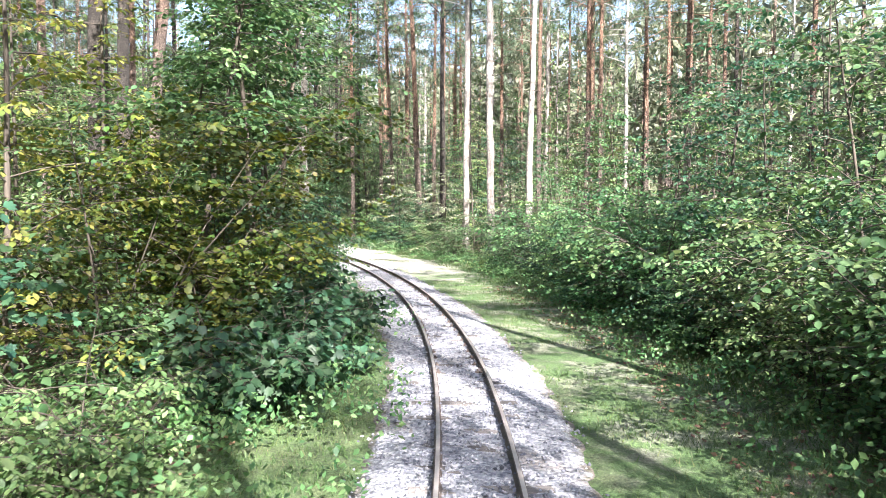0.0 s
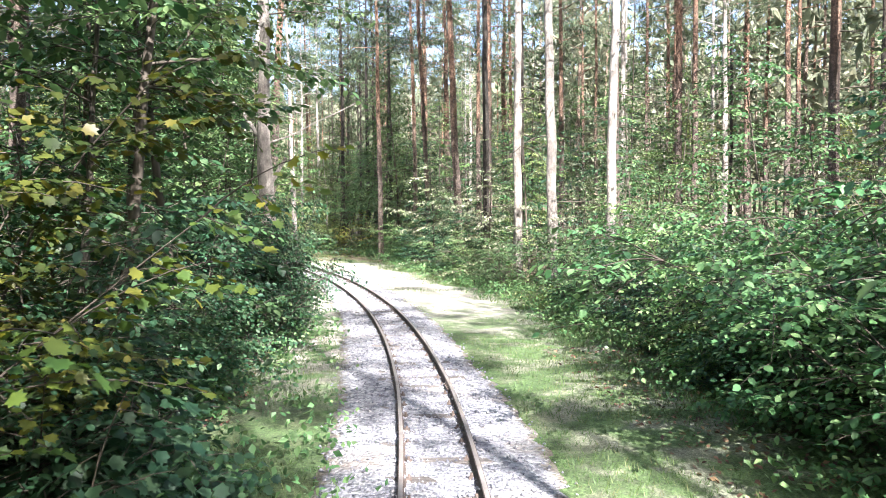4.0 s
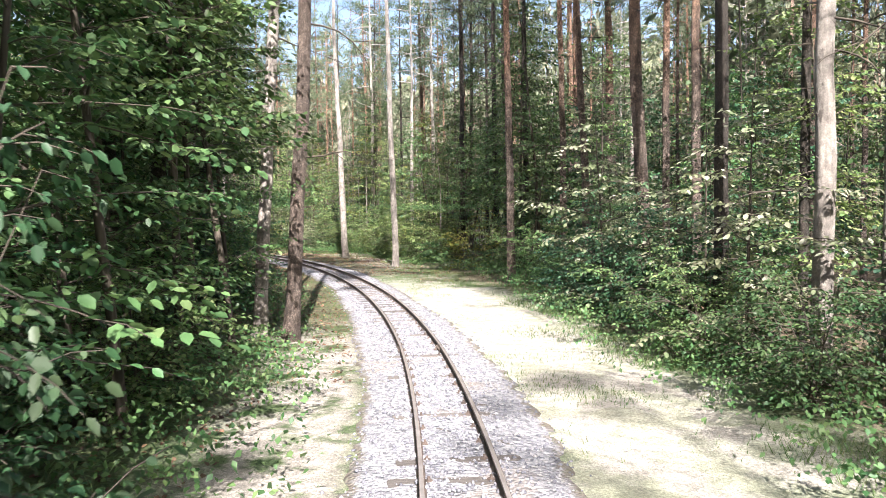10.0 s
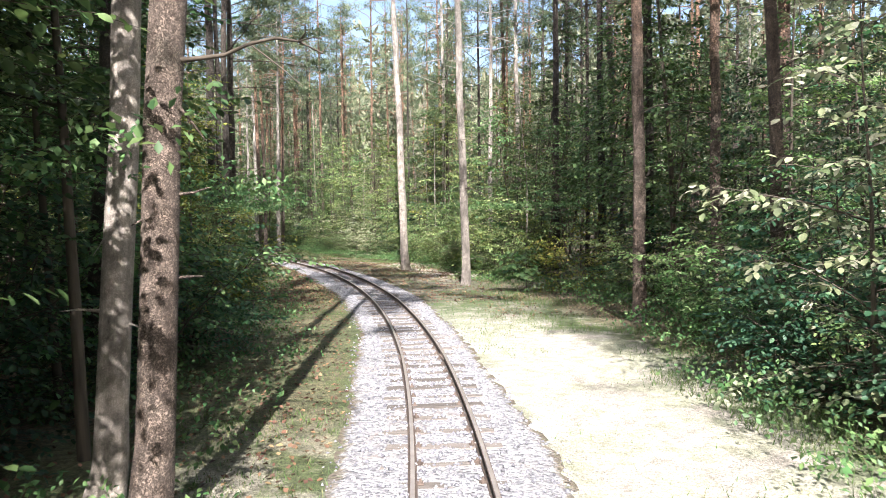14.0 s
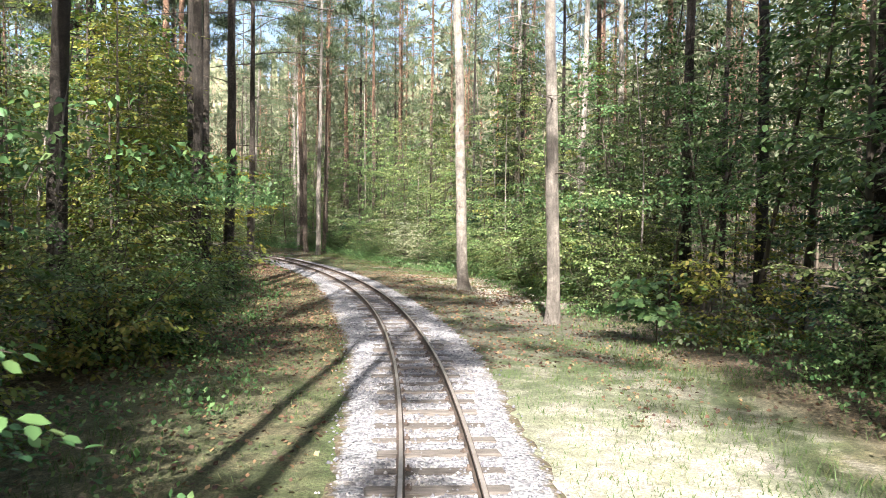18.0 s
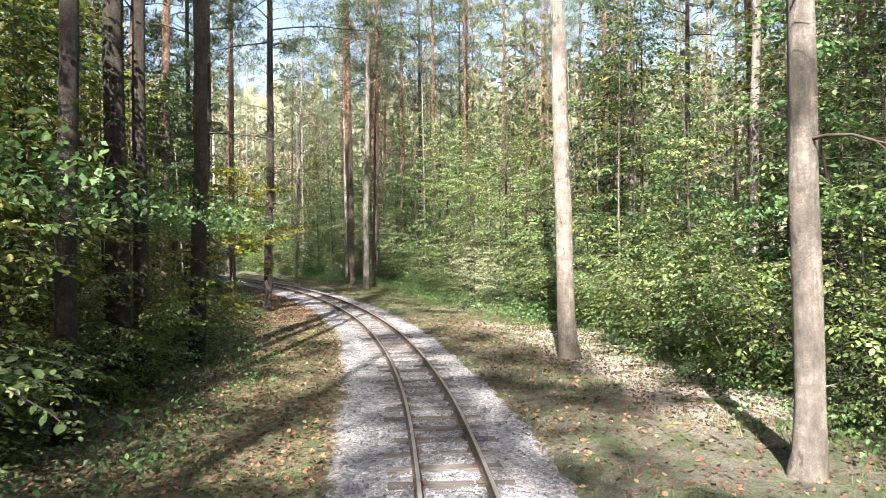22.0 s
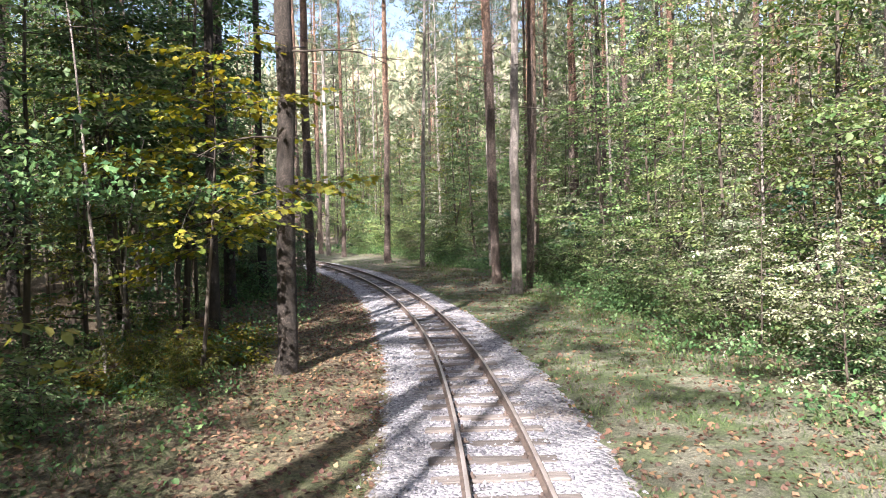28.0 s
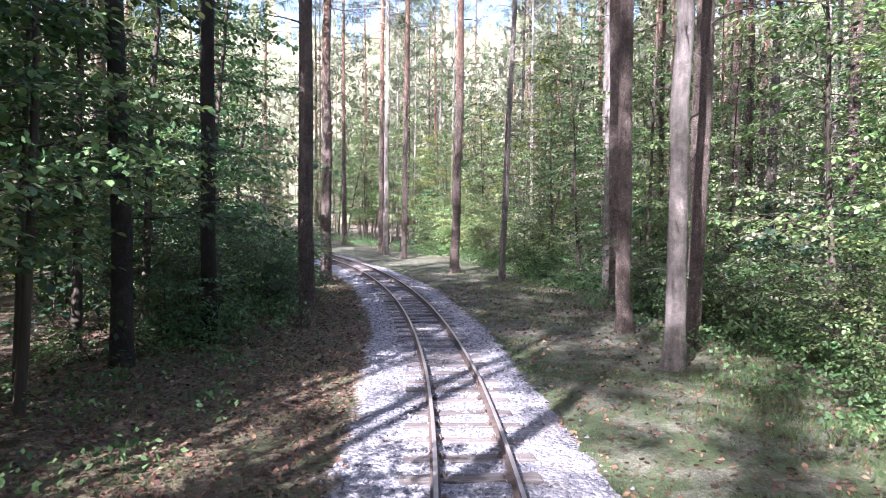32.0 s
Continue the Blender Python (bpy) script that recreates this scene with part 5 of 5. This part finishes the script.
# young trees and bushes that fill the room between the pines
rng = np.random.default_rng(15)
for i in range(300):
    s = -14 + 140 * (i + rng.uniform(0, 1)) / 300
    right = i % 5 < 3
    d = rng.uniform(7.5, 27) if right else -rng.uniform(7, 22)
    k = rng.integers(7)
    tall = (4.5, 6.5, 8.5, 7.5, 2.8, 8.0, 11.5)[k]
    if in_the_sun(s, d, 0.5, tall, 1.4):
        continue
    if not clear_of(s, d, 0.8) or (not right and 24 < s < 66 and d > -9) or (right and 33 < s < 50 and d < 12):
        continue
    pick = (DEEP_TREES[0], DEEP_TREES[0], DEEP_TREES[1], DEEP_TREES[2], DEEP_TREES[0], WARM, DEEP_TREES[2])[k]
    place(pick, s, d, rng.uniform(0, 6.28), rng.uniform(0.75, 1.1))


# ---- the woods further off ----
def sprays(r, x, y, z, per, spread, size):
    """Flat sprays of leaves round the given places."""
    c = np.repeat(np.column_stack([x, y, z]), per, 0)
    c = c + r.normal(0, 1, c.shape) * np.array([spread, spread, spread * 0.4])
    return leaf_arrays(r, c, size, 0.65, 0.6)


def far_woods():
    r = np.random.default_rng(77)
    t, tips = Tubes(), []
    n = 0
    while n < 1500:
        s, d = r.uniform(-60, 190), (r.uniform(24, 85) if r.uniform() < 0.6 else -r.uniform(20, 70))
        x, y = at(s, d)
        h = r.uniform(17, 24)
        w = r.uniform(0.1, 0.17)
        z = float(floor_z(s, d)) - 0.2
        l = r.normal(0, 0.02, 2)
        t.add(np.array([(x, y, z), (x + l[0] * 8, y + l[1] * 8, 8), (x + l[0] * h, y + l[1] * h, h)]), (w, w * 0.8, 0.03), 6)
        k = 34
        cz = r.uniform(5.0, h, k)
        cr = 2.3 * np.sin(np.clip((cz - 4.5) / (h - 4), 0, 1) * 3.0) + 0.4
        a = r.uniform(0, 6.28, k)
        tips.append(np.column_stack([x + np.cos(a) * cr * r.uniform(0.3, 1, k), y + np.sin(a) * cr * r.uniform(0.3, 1, k), cz]))
        n += 1
    tagged(new("far_trunks", t.mesh("far_trunks", BARK_FAR_HAZY)), "many distant pine trunks in the woods", "trees", kind="stuff")
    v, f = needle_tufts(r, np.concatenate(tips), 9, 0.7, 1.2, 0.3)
    tagged(new("far_crowns", mesh_from("far_crowns", v, f, [NEEDLE_FAR_HAZY])), "distant pine crowns of the woods", "trees", kind="stuff")
    for name, mat, k, lo, hi, top, per, spread, size in (
        ("edge_undergrowth", LEAF_GREEN, 1700, 0.5, 7.0, 1.5, 18, 0.3, 0.12),
        ("deep_undergrowth", LEAF_DEEP, 900, 5.0, 24.0, 1.6, 14, 0.3, 0.15),
        ("far_undergrowth", LEAF_GREEN, 3200, 22.0, 75.0, 5.0, 14, 0.5, 0.3),
        ("edge_herbs", LEAF_GREEN, 7500, -0.9, 1.6, 0.24, 11, 0.13, 0.075),
    ):
        s = r.uniform(-25, 125, k) if hi < 50 else r.uniform(-60, 190, k)
        u = r.uniform(0, 1, k) ** 0.8
        right = r.uniform(size=k) < 0.55
        d = np.where(right, edge_right(s) + lo + (hi - lo) * u, edge_left(s) - lo - (hi * 0.8 - lo) * u)
        open_left = (~right) & (s > 24) & (s < 74) & (d > -10)
        open_right = right & (s > 41) & (s < 50) & (d < 13)
        clump = np.sin(s * 0.8 + d * 0.37) + np.sin(s * 0.33 - d * 0.71) + 0.5 * np.sin(s * 1.9 + d * 1.3)
        z = np.abs(r.normal(0, 0.6, k)) * top * (1 + 0.5 * np.clip(clump, -1.2, 2)) + 0.05
        z = np.where(open_left | open_right, np.where(r.uniform(size=k) < 0.5, z * 0.2, z + 2.4), z)
        x, y = at(s, d)
        v, f = sprays(r, x, y, z, per, spread, size)
        v[:, 2] = np.maximum(v[:, 2], -0.1)
        tagged(new(name, mesh_from(name, v, f, [mat])), "mixed leafy undergrowth between the trees", "undergrowth", kind="stuff")


far_woods()


def understorey():
    """Slender broad-leaved trees with tiers of leaves that fill the room between the pines."""
    r = np.random.default_rng(78)
    t, spots = Tubes(), []
    n = 0
    while n < 190:
        s, d = r.uniform(-15, 125), (r.uniform(9, 34) if r.uniform() < 0.6 else -r.uniform(8, 30))
        h = r.uniform(6, 13)
        n += 1
        if in_the_sun(s, d, 1.0, h, 1.3):
            continue
        x, y = at(s, d)
        l = r.normal(0, 0.04, 2)
        t.add(np.array([(x, y, -0.4), (x + l[0] * h / 2, y + l[1] * h / 2, h / 2), (x + l[0] * h, y + l[1] * h, h)]), (0.05, 0.035, 0.01), 5)
        k = int(h * 2.2)
        cz = r.uniform(1.8, h, k)
        cr = 2.4 * (1.1 - 0.75 * cz / h) * r.uniform(0.3, 1, k)
        a = r.uniform(0, 6.28, k)
        spots.append(np.column_stack([x + l[0] * cz + np.cos(a) * cr, y + l[1] * cz + np.sin(a) * cr, cz]))
    tagged(new("understorey_stems", t.mesh("understorey_stems", TWIG)), "slender stems of broad-leaved trees among the pines", "trees", kind="stuff")
    p = np.concatenate(spots)
    # one half takes the light greens that stand for leaves in sun
    for i, mat in enumerate((LEAF_LIGHT, LEAF_GREEN)):
        q = p[i::2]
        v, f = sprays(r, q[:, 0], q[:, 1], q[:, 2], 16, 0.42, 0.19)
        tagged(new("understorey_leaves", mesh_from("understorey_leaves", v, f, [mat])), "sunlit tiers of leaves among the pines", "trees", kind="stuff")


understorey()


def build_backdrop():
    """A plain ring of distant woods that closes the view."""
    r = np.random.default_rng(4)
    n = 1400
    a = np.arange(n) * 2 * math.pi / n
    rows = []
    for z in (-1.2, 12.0, 28.0):
        rad = 118 + 0 * a
        top = z + (r.normal(0, 2.2, n) + 2 * np.sin(a * 60) * np.sin(a * 23) if z > 20 else 0)
        rows.append(np.column_stack([-28 + np.cos(a) * rad, 45 + np.sin(a) * rad, top + 0 * a]))
    i = np.arange(2)[:, None] * n
    j = np.arange(n)
    f = np.stack([i + j, i + n + j, i + n + (j + 1) % n, i + (j + 1) % n], -1).reshape(-1, 4)
    k = Mat("distant_woods", 1.0)
    pos = k.n("NewGeometry").outputs["Position"]
    mp = k.n("Mapping", Vector=pos)
    mp.inputs["Scale"].default_value = (1, 1, 0.15)
    # sunlit leaves and the haze of distance are painted into the ring's colour
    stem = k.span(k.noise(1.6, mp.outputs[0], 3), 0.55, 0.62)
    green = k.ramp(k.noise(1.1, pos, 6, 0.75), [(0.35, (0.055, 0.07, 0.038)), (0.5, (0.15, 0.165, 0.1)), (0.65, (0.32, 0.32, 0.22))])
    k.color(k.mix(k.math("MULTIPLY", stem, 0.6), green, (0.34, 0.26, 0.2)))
    tagged(new("backdrop", mesh_from("backdrop", np.concatenate(rows), f, [k.m])), "ring of distant woods closing the view, sunlight and haze in its colour", "backdrop", kind="structure")


build_backdrop()


# ---- grass and fallen leaves ----
def grass_and_litter():
    r = np.random.default_rng(9)
    n = 150000
    s = r.uniform(-8, 90, n)
    side = np.where(r.uniform(size=n) < 0.68, 1, -1)
    lo = 1.0
    hi = np.where(side > 0, edge_right(s), -edge_left(s)) + 0.7
    d = side * (lo + (hi - lo) * r.uniform(0, 1, n) ** 0.85)
    patch = np.sin(s * 1.1 + d * 1.9) + np.sin(s * 0.45 - d * 1.2) + np.sin(s * 2.7 + d * 0.6)
    keep = patch + r.normal(0, 0.7, n) > np.where((side < 0) & (s > 28), np.where(s < 46, 0.1, 0.7), np.where((s > 58) & (s < 73), -0.3, np.where(s > 40, 0.5, np.where((s > 13) & (s < 34) & (d < 3.2), 1.3, -0.4))))
    s, d = s[keep], d[keep]
    n = len(s)
    x, y = at(s, d)
    z = floor_z(s, d) - 0.005
    h = r.uniform(0.03, 0.09, n) * (1 + 0.8 * (np.abs(d) > 3))
    a = r.uniform(0, 6.28, n)
    b = r.uniform(0, 6.28, n)
    w = r.uniform(0.004, 0.008, n)
    root = np.column_stack([x, y, z])
    sd = np.column_stack([np.cos(a) * w, np.sin(a) * w, 0 * w])
    tip = root + np.column_stack([np.cos(b) * h * 0.5, np.sin(b) * h * 0.5, h])
    v = np.stack([root - sd, root + sd, tip], 1).reshape(-1, 3)
    tagged(new("grass", mesh_from("grass", v, np.arange(3 * n).reshape(-1, 3), [GRASS])), "short thin grass on the verges beside the track", "grass", kind="stuff")
    n = 34000
    s = r.uniform(-8, 88, n)
    left = r.uniform(size=n) < np.where(s > 42, 0.75, 0.4)
    d = np.where(left, -(0.9 + np.abs(r.normal(1.6, 1.5, n))), 0.9 + np.abs(r.normal(2.2, 1.8, n)))
    ok = (s > 40) | (d < np.where(s > 22, -1.1, -2.2)) | (d > np.where((s > 11) & (s < 37), 4.6, 2.2))
    s, d = s[ok], d[ok]
    x, y = at(s, d)
    c = np.column_stack([x, y, np.maximum(floor_z(s, d), -9) + 0.012])
    n = 30000
    s = r.uniform(40, 84, n)
    d = np.where(r.uniform(size=n) < np.where((s > 46) & (s < 60), 0.45, 0.75), -r.uniform(1.1, 6.5, n), r.uniform(1.0, 4.6, n))
    x, y = at(s, d)
    c = np.concatenate([c, np.column_stack([x, y, floor_z(s, d) + 0.012])])
    v, f = leaf_arrays(r, c, 0.07, 0.7, 0.3, 0.15)
    tagged(new("fallen_leaves", mesh_from("fallen_leaves", v, f, [LITTER_LEAF])), "dry brown and yellow fallen leaves on the ground", "leaves", kind="stuff")


grass_and_litter()
